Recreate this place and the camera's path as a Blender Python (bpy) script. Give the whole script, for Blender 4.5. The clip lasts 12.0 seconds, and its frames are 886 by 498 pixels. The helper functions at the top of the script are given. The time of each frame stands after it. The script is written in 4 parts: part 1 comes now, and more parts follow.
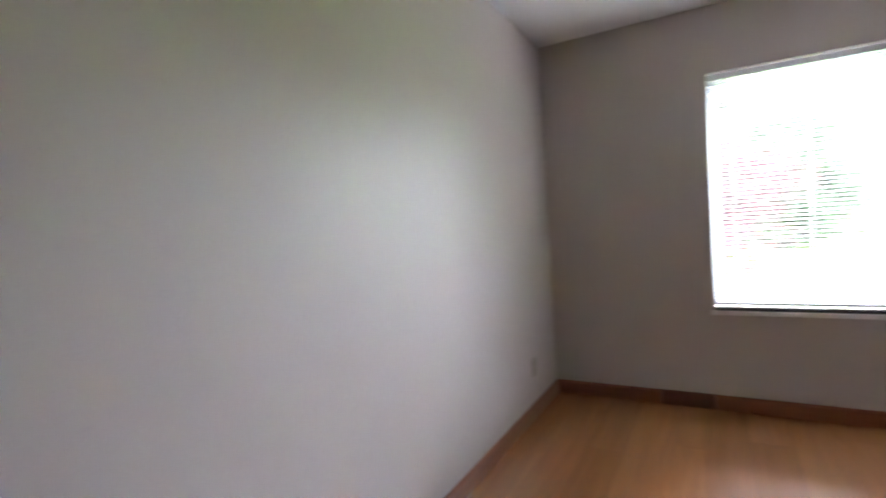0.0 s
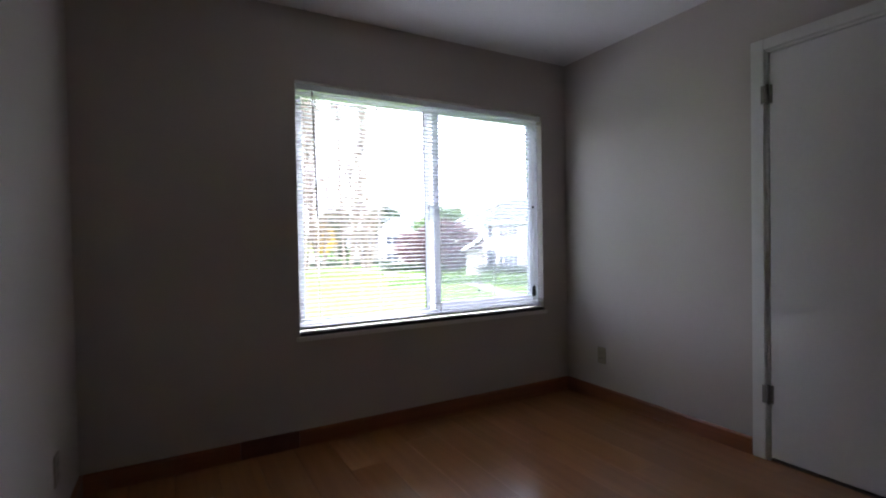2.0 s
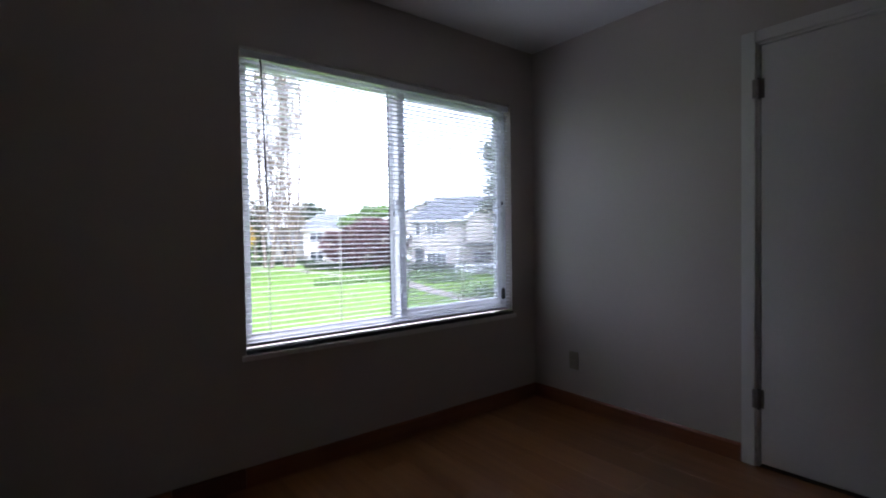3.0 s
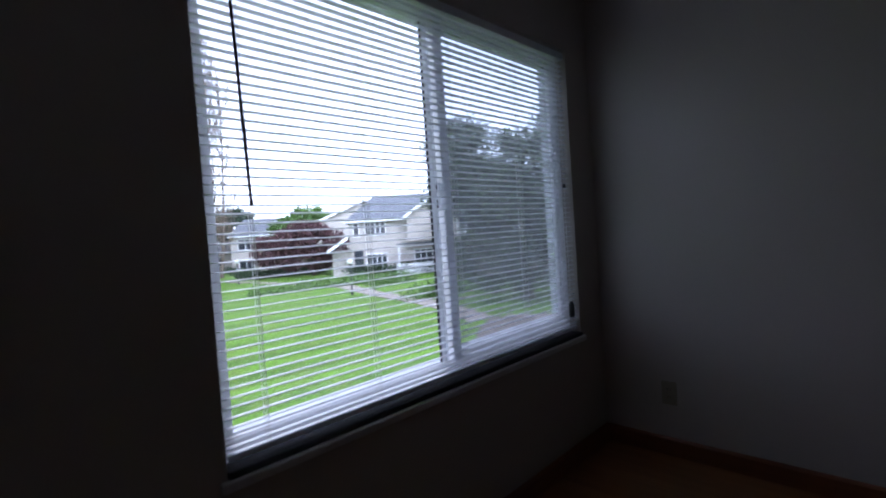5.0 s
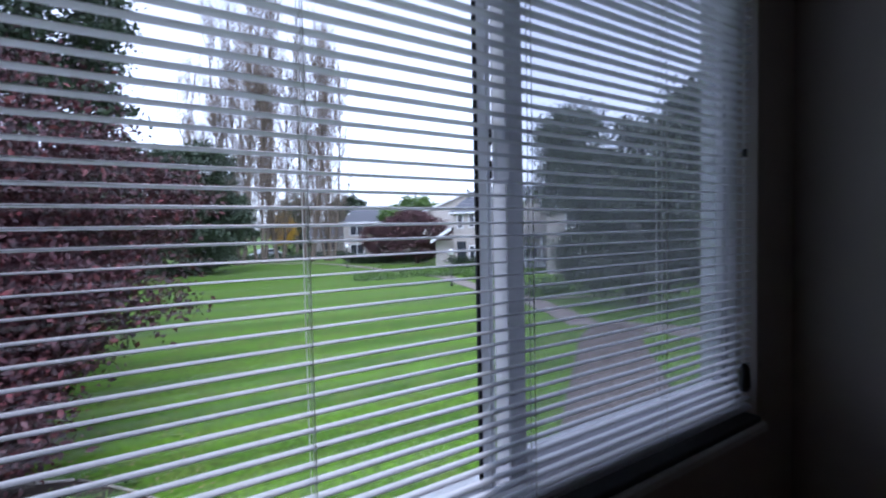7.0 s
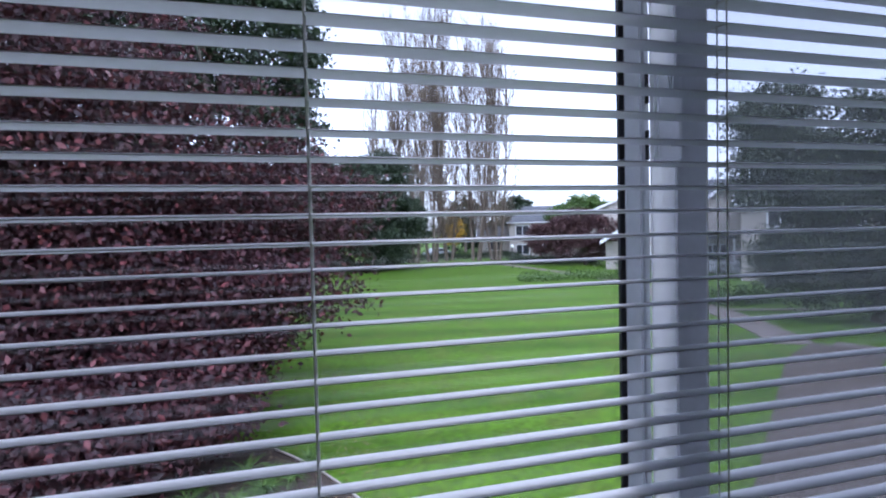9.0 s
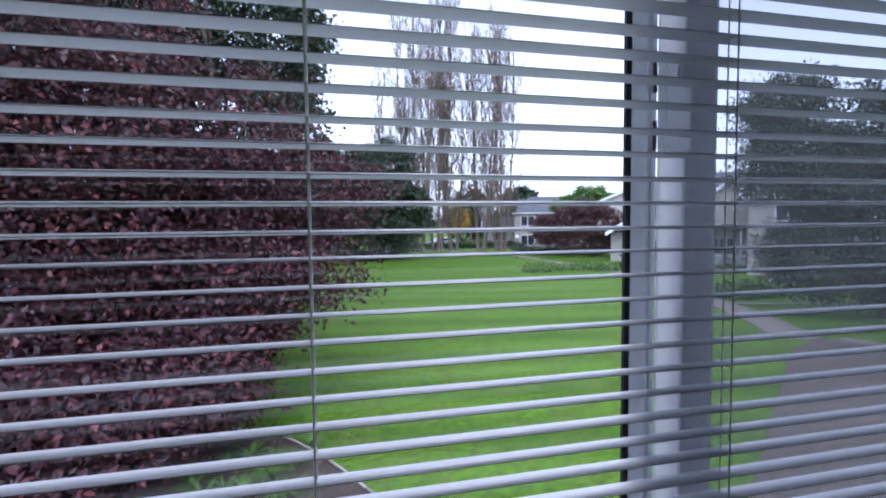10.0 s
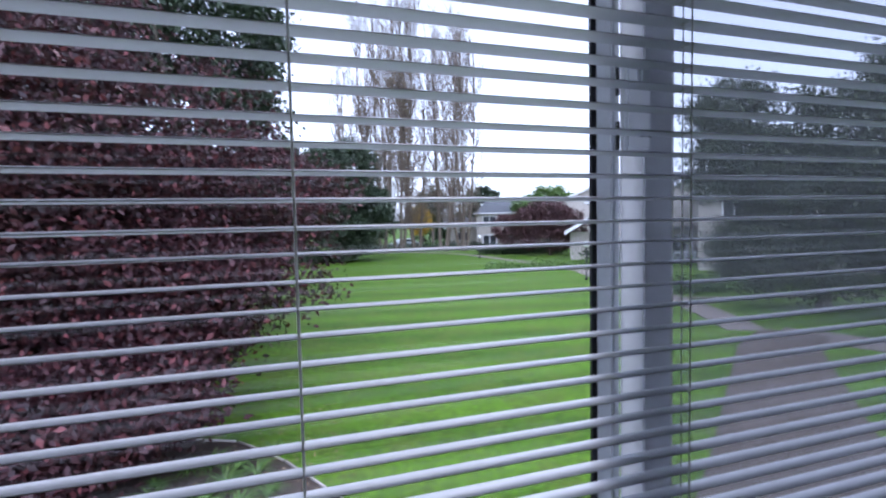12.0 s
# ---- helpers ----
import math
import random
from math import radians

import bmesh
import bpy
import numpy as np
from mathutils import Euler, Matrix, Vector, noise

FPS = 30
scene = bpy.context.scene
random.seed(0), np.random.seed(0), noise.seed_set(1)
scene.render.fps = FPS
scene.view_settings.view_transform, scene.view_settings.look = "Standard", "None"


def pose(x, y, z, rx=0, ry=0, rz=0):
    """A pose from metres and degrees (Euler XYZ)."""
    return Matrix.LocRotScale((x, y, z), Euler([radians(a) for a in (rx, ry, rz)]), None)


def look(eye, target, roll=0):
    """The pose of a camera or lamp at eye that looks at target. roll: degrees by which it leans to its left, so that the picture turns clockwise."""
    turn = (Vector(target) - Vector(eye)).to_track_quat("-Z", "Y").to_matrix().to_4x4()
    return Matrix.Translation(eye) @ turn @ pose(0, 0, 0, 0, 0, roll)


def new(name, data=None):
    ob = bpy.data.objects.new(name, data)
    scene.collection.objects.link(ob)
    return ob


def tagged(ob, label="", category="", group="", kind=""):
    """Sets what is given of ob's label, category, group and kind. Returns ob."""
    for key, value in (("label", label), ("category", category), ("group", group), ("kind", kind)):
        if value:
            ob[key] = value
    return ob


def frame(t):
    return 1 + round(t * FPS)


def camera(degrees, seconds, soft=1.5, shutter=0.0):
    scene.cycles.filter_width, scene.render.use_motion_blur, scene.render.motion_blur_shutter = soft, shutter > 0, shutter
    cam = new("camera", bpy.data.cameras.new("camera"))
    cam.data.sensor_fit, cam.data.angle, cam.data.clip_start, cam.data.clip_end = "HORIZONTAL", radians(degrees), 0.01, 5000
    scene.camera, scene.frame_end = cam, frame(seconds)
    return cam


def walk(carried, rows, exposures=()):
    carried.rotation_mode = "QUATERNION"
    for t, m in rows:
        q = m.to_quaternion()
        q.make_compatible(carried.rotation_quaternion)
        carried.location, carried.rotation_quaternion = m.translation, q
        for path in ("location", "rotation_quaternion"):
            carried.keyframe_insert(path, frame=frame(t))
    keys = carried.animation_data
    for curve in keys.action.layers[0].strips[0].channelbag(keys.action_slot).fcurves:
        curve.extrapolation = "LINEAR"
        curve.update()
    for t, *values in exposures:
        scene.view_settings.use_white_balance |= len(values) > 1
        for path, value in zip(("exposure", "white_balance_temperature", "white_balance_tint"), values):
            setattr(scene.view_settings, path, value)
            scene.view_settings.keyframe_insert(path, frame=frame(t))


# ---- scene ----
cam = camera(85.3, 12.0, 2.0, 0.5)
PATH = [
    (0, (-1.959, -3.326, 1.213), (-2.953, -1.592, 1.129), -3.7),
    (0.5, (-2.107, -3.229, 1.263), (-2.414, -1.259, 1.11), -3.3),
    (1, (-2.43, -3.108, 1.165), (-1.86, -1.2, 1.003), -1.4),
    (1.5, (-2.536, -2.916, 1.115), (-1.641, -1.132, 0.991), -2.5),
    (2, (-2.593, -2.717, 1.134), (-1.615, -0.972, 1.098), -1.0),
    (2.5, (-2.641, -2.523, 1.136), (-1.473, -0.902, 1.062), 0.3),
    (3, (-2.635, -2.299, 1.144), (-1.4, -0.727, 1.094), -0.9),
    (4.8, (-2.485, -1.303, 1.165), (-1.052, 0.09, 1.08), -4.2),
    (5, (-2.426, -1.201, 1.176), (-0.991, 0.19, 1.108), -3.9),
    (5.5, (-2.285, -0.992, 1.175), (-0.741, 0.279, 1.127), -2.0),
    (6, (-2.083, -0.838, 1.186), (-0.473, 0.347, 1.117), -1.9),
    (6.5, (-1.879, -0.758, 1.208), (-0.548, 0.721, 1.123), -1.3),
    (7, (-1.708, -0.64, 1.175), (-0.484, 1.218, 1.086), -1.2),
    (7.5, (-1.592, -0.515, 1.185), (-0.645, 1.27, 1.029), 0.0),
    (7.7, (-1.573, -0.49, 1.187), (-0.755, 1.342, 1.06), -0.2),
    (9.5, (-1.477, -0.4, 1.192), (-1.016, 1.545, 1.13), -1.2),
    (10, (-1.482, -0.401, 1.192), (-1.027, 1.544, 1.084), -0.6),
    (10.5, (-1.485, -0.395, 1.191), (-1.034, 1.554, 1.155), -1.3),
    (11, (-1.489, -0.398, 1.192), (-1.052, 1.554, 1.182), -0.9),
    (11.5, (-1.492, -0.404, 1.19), (-1.002, 1.535, 1.149), -1.0),
    (12, (-1.503, -0.415, 1.187), (-0.899, 1.489, 1.08), -1.2),
]
# exposure follows the clip's own metering: bright indoors at first, then down as the window fills the view
EXPO = [(0, 5.2, 6250, 17), (0.5, 4.9, 6250, 17), (1.0, 3.95, 6250, 18), (1.5, 3.5, 6150, 19), (2.0, 3.2, 6150, 20), (2.5, 2.75, 6050, 20), (3.0, 2.25, 5950, 20), (4.8, 1.25, 5550, 20), (5.5, 0.95, 5500, 20), (6.5, 0.6, 5500, 21), (7.5, 0.45, 5500, 22), (12, 0.52, 5550, 22)]
walk(cam, [(t, look(eye, target, roll)) for t, eye, target, roll in PATH], EXPO)

# ---- world and light: overcast day ----
world = bpy.data.worlds.new("overcast_sky")
scene.world = world
world.use_nodes = True
wn = world.node_tree.nodes
wl = world.node_tree.links
sky = wn.new("ShaderNodeTexSky")
sky.sky_type = "NISHITA"
sky.sun_disc = False
sky.sun_elevation, sky.sun_rotation = radians(48), radians(200)
sky.air_density, sky.dust_density, sky.ozone_density = 1.0, 2.0, 1.0
haze = wn.new("ShaderNodeHueSaturation")
haze.inputs["Saturation"].default_value = 0.22
wl.new(sky.outputs[0], haze.inputs["Color"])
haze.inputs["Value"].default_value = 2.2
cloud = wn.new("ShaderNodeMixRGB")
cloud.blend_type = "MULTIPLY"
cloud.inputs["Fac"].default_value = 1.0
cloud.inputs["Color2"].default_value = (0.95, 0.98, 1.06, 1)
wl.new(haze.outputs[0], cloud.inputs["Color1"])
wl.new(cloud.outputs[0], wn["Background"].inputs["Color"])
wn["Background"].inputs["Strength"].default_value = 0.15

sun = new("sun", bpy.data.lights.new("sun", "SUN"))
sun.data.energy, sun.data.angle, sun.data.color = 1.2, radians(25), (1.0, 0.97, 0.93)
sun.matrix_world = pose(0, 0, 40, 42, 0, 160)

# ---- materials ----
MATS = {}


def material(name, base, rough=0.6, metal=0.0, scale=8.0, vary=0.12, fine=60.0, bump=0.1, dist=0.004, spec=0.5, island=0.0, objrand=0.0, stretch=(1, 1, 1), clear=0.0):
    """A painted, mineral or metal surface: colour varied at two scales, with fine relief."""
    if name in MATS:
        return MATS[name]
    m = bpy.data.materials.new(name)
    m.use_nodes = True
    n, l = m.node_tree.nodes, m.node_tree.links
    b = n["Principled BSDF"]
    tc = n.new("ShaderNodeTexCoord")
    mp = n.new("ShaderNodeMapping")
    mp.inputs["Scale"].default_value = stretch
    l.new(tc.outputs["Object"], mp.inputs["Vector"])
    big = n.new("ShaderNodeTexNoise")
    big.inputs["Scale"].default_value, big.inputs["Detail"].default_value = scale, 5
    small = n.new("ShaderNodeTexNoise")
    small.inputs["Scale"].default_value, small.inputs["Detail"].default_value = fine, 3
    l.new(mp.outputs[0], big.inputs["Vector"])
    l.new(mp.outputs[0], small.inputs["Vector"])
    add = n.new("ShaderNodeMath")
    add.operation = "ADD"
    l.new(big.outputs["Fac"], add.inputs[0])
    l.new(small.outputs["Fac"], add.inputs[1])
    last = add
    if island or objrand:
        src = n.new("ShaderNodeNewGeometry") if island else n.new("ShaderNodeObjectInfo")
        mul = n.new("ShaderNodeMath")
        mul.operation, mul.inputs[1].default_value = "MULTIPLY", (island or objrand)
        l.new(src.outputs["Random Per Island" if island else "Random"], mul.inputs[0])
        last = n.new("ShaderNodeMath")
        last.operation = "ADD"
        l.new(add.outputs[0], last.inputs[0])
        l.new(mul.outputs[0], last.inputs[1])
    top = 1.4 + (island or objrand)
    rng = n.new("ShaderNodeMapRange")
    rng.inputs["From Min"].default_value, rng.inputs["From Max"].default_value = 0.6, top
    rng.inputs["To Min"].default_value, rng.inputs["To Max"].default_value = 1 - vary, 1 + vary
    l.new(last.outputs[0], rng.inputs["Value"])
    sc = n.new("ShaderNodeVectorMath")
    sc.operation = "SCALE"
    sc.inputs[0].default_value = base
    l.new(rng.outputs[0], sc.inputs["Scale"])
    l.new(sc.outputs[0], b.inputs["Base Color"])
    b.inputs["Roughness"].default_value, b.inputs["Metallic"].default_value = rough, metal
    b.inputs["Specular IOR Level"].default_value = spec
    bp = n.new("ShaderNodeBump")
    bp.inputs["Strength"].default_value, bp.inputs["Distance"].default_value = bump, dist
    l.new(small.outputs["Fac"], bp.inputs["Height"])
    l.new(bp.outputs[0], b.inputs["Normal"])
    if clear:
        tl = n.new("ShaderNodeBsdfTranslucent")
        l.new(sc.outputs[0], tl.inputs["Color"])
        mix = n.new("ShaderNodeMixShader")
        mix.inputs[0].default_value = clear
        l.new(b.outputs[0], mix.inputs[1])
        l.new(tl.outputs[0], mix.inputs[2])
        l.new(mix.outputs[0], n["Material Output"].inputs["Surface"])
    MATS[name] = m
    return m


def leaf_material(name, colors, rough=0.55, translucent=0.25):
    """Leaves: each island takes its own shade from the given colours."""
    m = bpy.data.materials.new(name)
    m.use_nodes = True
    n, l = m.node_tree.nodes, m.node_tree.links
    b = n["Principled BSDF"]
    geo = n.new("ShaderNodeNewGeometry")
    ramp = n.new("ShaderNodeValToRGB")
    for i, c in enumerate(colors):
        p = i / max(1, len(colors) - 1)
        e = ramp.color_ramp.elements[i] if i < 2 else ramp.color_ramp.elements.new(p)
        e.color = (*c, 1)
    for i, c in enumerate(colors):
        ramp.color_ramp.elements[i].position = i / max(1, len(colors) - 1)
        ramp.color_ramp.elements[i].color = (*c, 1)
    l.new(geo.outputs["Random Per Island"], ramp.inputs["Fac"])
    l.new(ramp.outputs[0], b.inputs["Base Color"])
    b.inputs["Roughness"].default_value = rough
    tr = n.new("ShaderNodeBsdfTranslucent")
    l.new(ramp.outputs[0], tr.inputs["Color"])
    mix = n.new("ShaderNodeMixShader")
    mix.inputs[0].default_value = translucent
    l.new(b.outputs[0], mix.inputs[1])
    l.new(tr.outputs[0], mix.inputs[2])
    l.new(mix.outputs[0], n["Material Output"].inputs["Surface"])
    return m


def glass_material(name, tint, dull=0.0):
    """A clear pane: straight through, with a Fresnel gloss; dull mixes in the pale veil of an insect screen."""
    m = bpy.data.materials.new(name)
    m.use_nodes = True
    n, l = m.node_tree.nodes, m.node_tree.links
    tr = n.new("ShaderNodeBsdfTransparent")
    tr.inputs["Color"].default_value = (*tint, 1)
    gl = n.new("ShaderNodeBsdfGlossy")
    gl.inputs["Roughness"].default_value = 0.02
    lw = n.new("ShaderNodeLayerWeight")
    lw.inputs["Blend"].default_value = 0.5
    pw = n.new("ShaderNodeMath")
    pw.operation, pw.inputs[1].default_value = "POWER", 4.0
    l.new(lw.outputs["Facing"], pw.inputs[0])
    fr = n.new("ShaderNodeMath")
    fr.operation, fr.inputs[1].default_value, fr.inputs[2].default_value = "MULTIPLY_ADD", 0.5, 0.025
    l.new(pw.outputs[0], fr.inputs[0])
    mix = n.new("ShaderNodeMixShader")
    l.new(fr.outputs[0], mix.inputs[0])
    l.new(tr.outputs[0], mix.inputs[1])
    l.new(gl.outputs[0], mix.inputs[2])
    last = mix
    if dull:
        df = n.new("ShaderNodeBsdfDiffuse")
        df.inputs["Color"].default_value = (0.32, 0.34, 0.36, 1)
        tl = n.new("ShaderNodeBsdfTranslucent")
        tl.inputs["Color"].default_value = (0.32, 0.34, 0.36, 1)
        both = n.new("ShaderNodeAddShader")
        l.new(df.outputs[0], both.inputs[0])
        l.new(tl.outputs[0], both.inputs[1])
        last = n.new("ShaderNodeMixShader")
        last.inputs[0].default_value = dull
        l.new(mix.outputs[0], last.inputs[1])
        l.new(both.outputs[0], last.inputs[2])
    l.new(last.outputs[0], n["Material Output"].inputs["Surface"])
    return m


def lawn_material():
    """Mown grass: two greens in soft mowing stripes, yellow patches, bare flecks."""
    m = bpy.data.materials.new("lawn")
    m.use_nodes = True
    n, l = m.node_tree.nodes, m.node_tree.links
    b = n["Principled BSDF"]
    tc = n.new("ShaderNodeTexCoord")
    mp = n.new("ShaderNodeMapping")
    mp.inputs["Rotation"].default_value = (0, 0, radians(12))
    l.new(tc.outputs["Object"], mp.inputs["Vector"])
    wave = n.new("ShaderNodeTexWave")
    wave.bands_direction = "Y"
    wave.inputs["Scale"].default_value, wave.inputs["Distortion"].default_value = 0.14, 0.7
    wave.inputs["Detail"].default_value, wave.inputs["Detail Scale"].default_value = 2, 0.8
    l.new(mp.outputs[0], wave.inputs["Vector"])
    patch = n.new("ShaderNodeTexNoise")
    patch.inputs["Scale"].default_value, patch.inputs["Detail"].default_value = 1.6, 9
    blade = n.new("ShaderNodeTexNoise")
    blade.inputs["Scale"].default_value, blade.inputs["Detail"].default_value = 9, 8
    l.new(tc.outputs["Object"], patch.inputs["Vector"])
    l.new(tc.outputs["Object"], blade.inputs["Vector"])
    r1 = n.new("ShaderNodeValToRGB")
    r1.color_ramp.elements[0].color, r1.color_ramp.elements[1].color = (0.048, 0.114, 0.004, 1), (0.088, 0.185, 0.008, 1)
    l.new(wave.outputs["Fac"], r1.inputs["Fac"])
    r2 = n.new("ShaderNodeValToRGB")
    r2.color_ramp.elements[0].position, r2.color_ramp.elements[1].position = 0.44, 0.68
    r2.color_ramp.elements[0].color, r2.color_ramp.elements[1].color = (0, 0, 0, 1), (0.75, 0.75, 0.75, 1)
    l.new(patch.outputs["Fac"], r2.inputs["Fac"])
    mx = n.new("ShaderNodeMixRGB")
    mx.inputs["Color2"].default_value = (0.095, 0.142, 0.018, 1)
    l.new(r2.outputs[0], mx.inputs["Fac"])
    l.new(r1.outputs[0], mx.inputs["Color1"])
    r3 = n.new("ShaderNodeMapRange")
    r3.inputs["From Min"].default_value, r3.inputs["From Max"].default_value = 0.3, 0.7
    r3.inputs["To Min"].default_value, r3.inputs["To Max"].default_value = 0.52, 1.42
    l.new(blade.outputs["Fac"], r3.inputs["Value"])
    sc = n.new("ShaderNodeVectorMath")
    sc.operation = "SCALE"
    l.new(mx.outputs[0], sc.inputs[0])
    l.new(r3.outputs[0], sc.inputs["Scale"])
    l.new(sc.outputs[0], b.inputs["Base Color"])
    b.inputs["Roughness"].default_value = 0.85
    b.inputs["Specular IOR Level"].default_value = 0.2
    bp = n.new("ShaderNodeBump")
    bp.inputs["Strength"].default_value, bp.inputs["Distance"].default_value = 0.6, 0.03
    l.new(blade.outputs["Fac"], bp.inputs["Height"])
    l.new(bp.outputs[0], b.inputs["Normal"])
    return m


def wood_material(name, light, dark, rough, along, objrand=0.5, coat=0.0):
    """Boards: grain drawn out along one axis, each board of its own shade."""
    m = bpy.data.materials.new(name)
    m.use_nodes = True
    n, l = m.node_tree.nodes, m.node_tree.links
    b = n["Principled BSDF"]
    tc = n.new("ShaderNodeTexCoord")
    oi = n.new("ShaderNodeObjectInfo")
    off = n.new("ShaderNodeVectorMath")
    off.operation = "SCALE"
    off.inputs[0].default_value = (7.3, 9.1, 3.7)
    l.new(oi.outputs["Random"], off.inputs["Scale"])
    ad = n.new("ShaderNodeVectorMath")
    ad.operation = "ADD"
    l.new(tc.outputs["Object"], ad.inputs[0])
    l.new(off.outputs[0], ad.inputs[1])
    mp = n.new("ShaderNodeMapping")
    s = [26.0, 26.0, 26.0]
    s[along] = 1.6
    mp.inputs["Scale"].default_value = s
    l.new(ad.outputs[0], mp.inputs["Vector"])
    g = n.new("ShaderNodeTexNoise")
    g.inputs["Scale"].default_value, g.inputs["Detail"].default_value, g.inputs["Distortion"].default_value = 1.0, 3, 0.3
    l.new(mp.outputs[0], g.inputs["Vector"])
    add = n.new("ShaderNodeMath")
    add.operation = "MULTIPLY_ADD"
    add.inputs[1].default_value = objrand
    l.new(oi.outputs["Random"], add.inputs[0])
    l.new(g.outputs["Fac"], add.inputs[2])
    rng = n.new("ShaderNodeMapRange")
    rng.inputs["From Min"].default_value, rng.inputs["From Max"].default_value = 0.25, 0.75 + objrand
    l.new(add.outputs[0], rng.inputs["Value"])
    ramp = n.new("ShaderNodeValToRGB")
    ramp.color_ramp.elements[0].color, ramp.color_ramp.elements[1].color = (*dark, 1), (*light, 1)
    l.new(rng.outputs[0], ramp.inputs["Fac"])
    l.new(ramp.outputs[0], b.inputs["Base Color"])
    rr = n.new("ShaderNodeMapRange")
    rr.inputs["To Min"].default_value, rr.inputs["To Max"].default_value = rough - 0.02, rough + 0.03
    l.new(g.outputs["Fac"], rr.inputs["Value"])
    l.new(rr.outputs[0], b.inputs["Roughness"])
    bp = n.new("ShaderNodeBump")
    bp.inputs["Strength"].default_value, bp.inputs["Distance"].default_value = 0.015, 0.0005
    l.new(g.outputs["Fac"], bp.inputs["Height"])
    l.new(bp.outputs[0], b.inputs["Normal"])
    b.inputs["Coat Weight"].default_value = coat
    b.inputs["Coat Roughness"].default_value = 0.14
    return m


WALL = material("wall_paint", (0.5, 0.448, 0.41), 0.52, scale=2.2, vary=0.03, fine=140, bump=0.25, dist=0.002)
CEIL = material("ceiling_paint", (0.78, 0.77, 0.75), 0.85, scale=3, vary=0.03, fine=90, bump=0.4, dist=0.004)
DOORP = material("door_paint", (0.72, 0.71, 0.7), 0.42, scale=3, vary=0.03, fine=50, bump=0.06, dist=0.001)
TRIM = material("trim_paint", (0.74, 0.73, 0.71), 0.4, scale=5, vary=0.04, fine=80, bump=0.05, dist=0.001)
# translucency is put in to brighten the vinyl's room side
VINYL = material("window_vinyl", (0.88, 0.9, 0.93), 0.35, scale=6, vary=0.05, fine=90, bump=0.04, dist=0.0008, clear=0.36)
# opaque copy of window_vinyl, its colour darkened for the stile's shade
DIMV = material("dim_vinyl", (0.78, 0.8, 0.84), 0.4, scale=6, vary=0.06, fine=90, bump=0.04, dist=0.0008)
# brighter, more translucent copy of window_vinyl, made to glow
GLOWV = material("glow_vinyl", (0.92, 0.93, 0.95), 0.3, scale=6, vary=0.03, fine=90, bump=0.02, dist=0.0005, clear=0.72)
SLAT = material("slat_enamel", (0.84, 0.86, 0.905), 0.38, scale=9, vary=0.05, fine=120, bump=0.02, dist=0.0005, objrand=0.3)
CORD = material("cord", (0.88, 0.88, 0.85), 0.8, scale=30, vary=0.1, fine=400, bump=0.3, dist=0.0006, clear=0.5)
DARKP = material("dark_plastic", (0.02, 0.02, 0.022), 0.35, scale=20, vary=0.2, fine=200, bump=0.05, dist=0.0005)
GASKET = material("rubber_gasket", (0.025, 0.026, 0.03), 0.6, scale=20, vary=0.2, fine=200, bump=0.1, dist=0.0005)
SILL = material("sill_dark_grey", (0.07, 0.07, 0.075), 0.7, spec=0.25, scale=7, vary=0.15, fine=80, bump=0.08, dist=0.001)
PLATE = material("outlet_plastic", (0.33, 0.29, 0.22), 0.4, scale=12, vary=0.06, fine=120, bump=0.03, dist=0.0005)
BRONZE = material("hinge_bronze", (0.26, 0.24, 0.22), 0.45, 0.4, scale=25, vary=0.25, fine=200, bump=0.08, dist=0.0005)
VENTM = material("vent_brown", (0.16, 0.058, 0.032), 0.5, 0.3, scale=12, vary=0.2, fine=120, bump=0.06, dist=0.0008)
FLOORW = wood_material("laminate_floor", (0.36, 0.155, 0.06), (0.24, 0.098, 0.037), 0.24, 1, 0.5, 0.4)
BASEW = wood_material("baseboard_wood", (0.3, 0.105, 0.035), (0.16, 0.05, 0.018), 0.38, 0, 0.4, 0.1)
UNDER = material("floor_underlay", (0.06, 0.035, 0.02), 0.9)
GLASS = glass_material("window_glass", (0.93, 0.95, 0.95))
SCREEN = glass_material("screened_glass", (0.72, 0.74, 0.76), 0.075)
LAWN = lawn_material()
CONCRETE = material("path_concrete", (0.2, 0.172, 0.148), 0.9, scale=1.5, vary=0.16, fine=30, bump=0.3, dist=0.01)
# darker copy of path_concrete: the near path's shade is put into the colour
SHADEPATH = material("path_concrete_shaded", (0.105, 0.083, 0.066), 0.9, scale=2.0, vary=0.22, fine=45, bump=0.5, dist=0.01)
SOIL = material("bed_soil", (0.048, 0.032, 0.023), 0.95, scale=3, vary=0.35, fine=25, bump=0.8, dist=0.03)
EDGING = material("bed_edging", (0.36, 0.33, 0.29), 0.8, scale=6, vary=0.2, fine=60, bump=0.3, dist=0.004)
STUCCO = material("house_siding", (0.42, 0.385, 0.35), 0.85, scale=1.2, vary=0.08, fine=14, bump=0.3, dist=0.01)
SHINGLE = material("roof_shingle", (0.1, 0.108, 0.122), 0.9, scale=1.0, vary=0.18, fine=10, bump=0.5, dist=0.02, stretch=(1, 1, 6))
HTRIM = material("house_trim", (0.75, 0.76, 0.78), 0.6, scale=3, vary=0.06, fine=20, bump=0.1, dist=0.003)
HGLASS = material("house_glass", (0.035, 0.04, 0.05), 0.08, scale=1.2, vary=0.4, fine=5, bump=0.02, dist=0.002)
BARK = material("bark", (0.14, 0.11, 0.09), 0.9, scale=4, vary=0.35, fine=30, bump=0.9, dist=0.03, stretch=(3, 3, 0.7))
BARKL = material("poplar_bark", (0.15, 0.118, 0.092), 0.9, scale=2, vary=0.3, fine=12, bump=0.6, dist=0.03, stretch=(3, 3, 0.6))
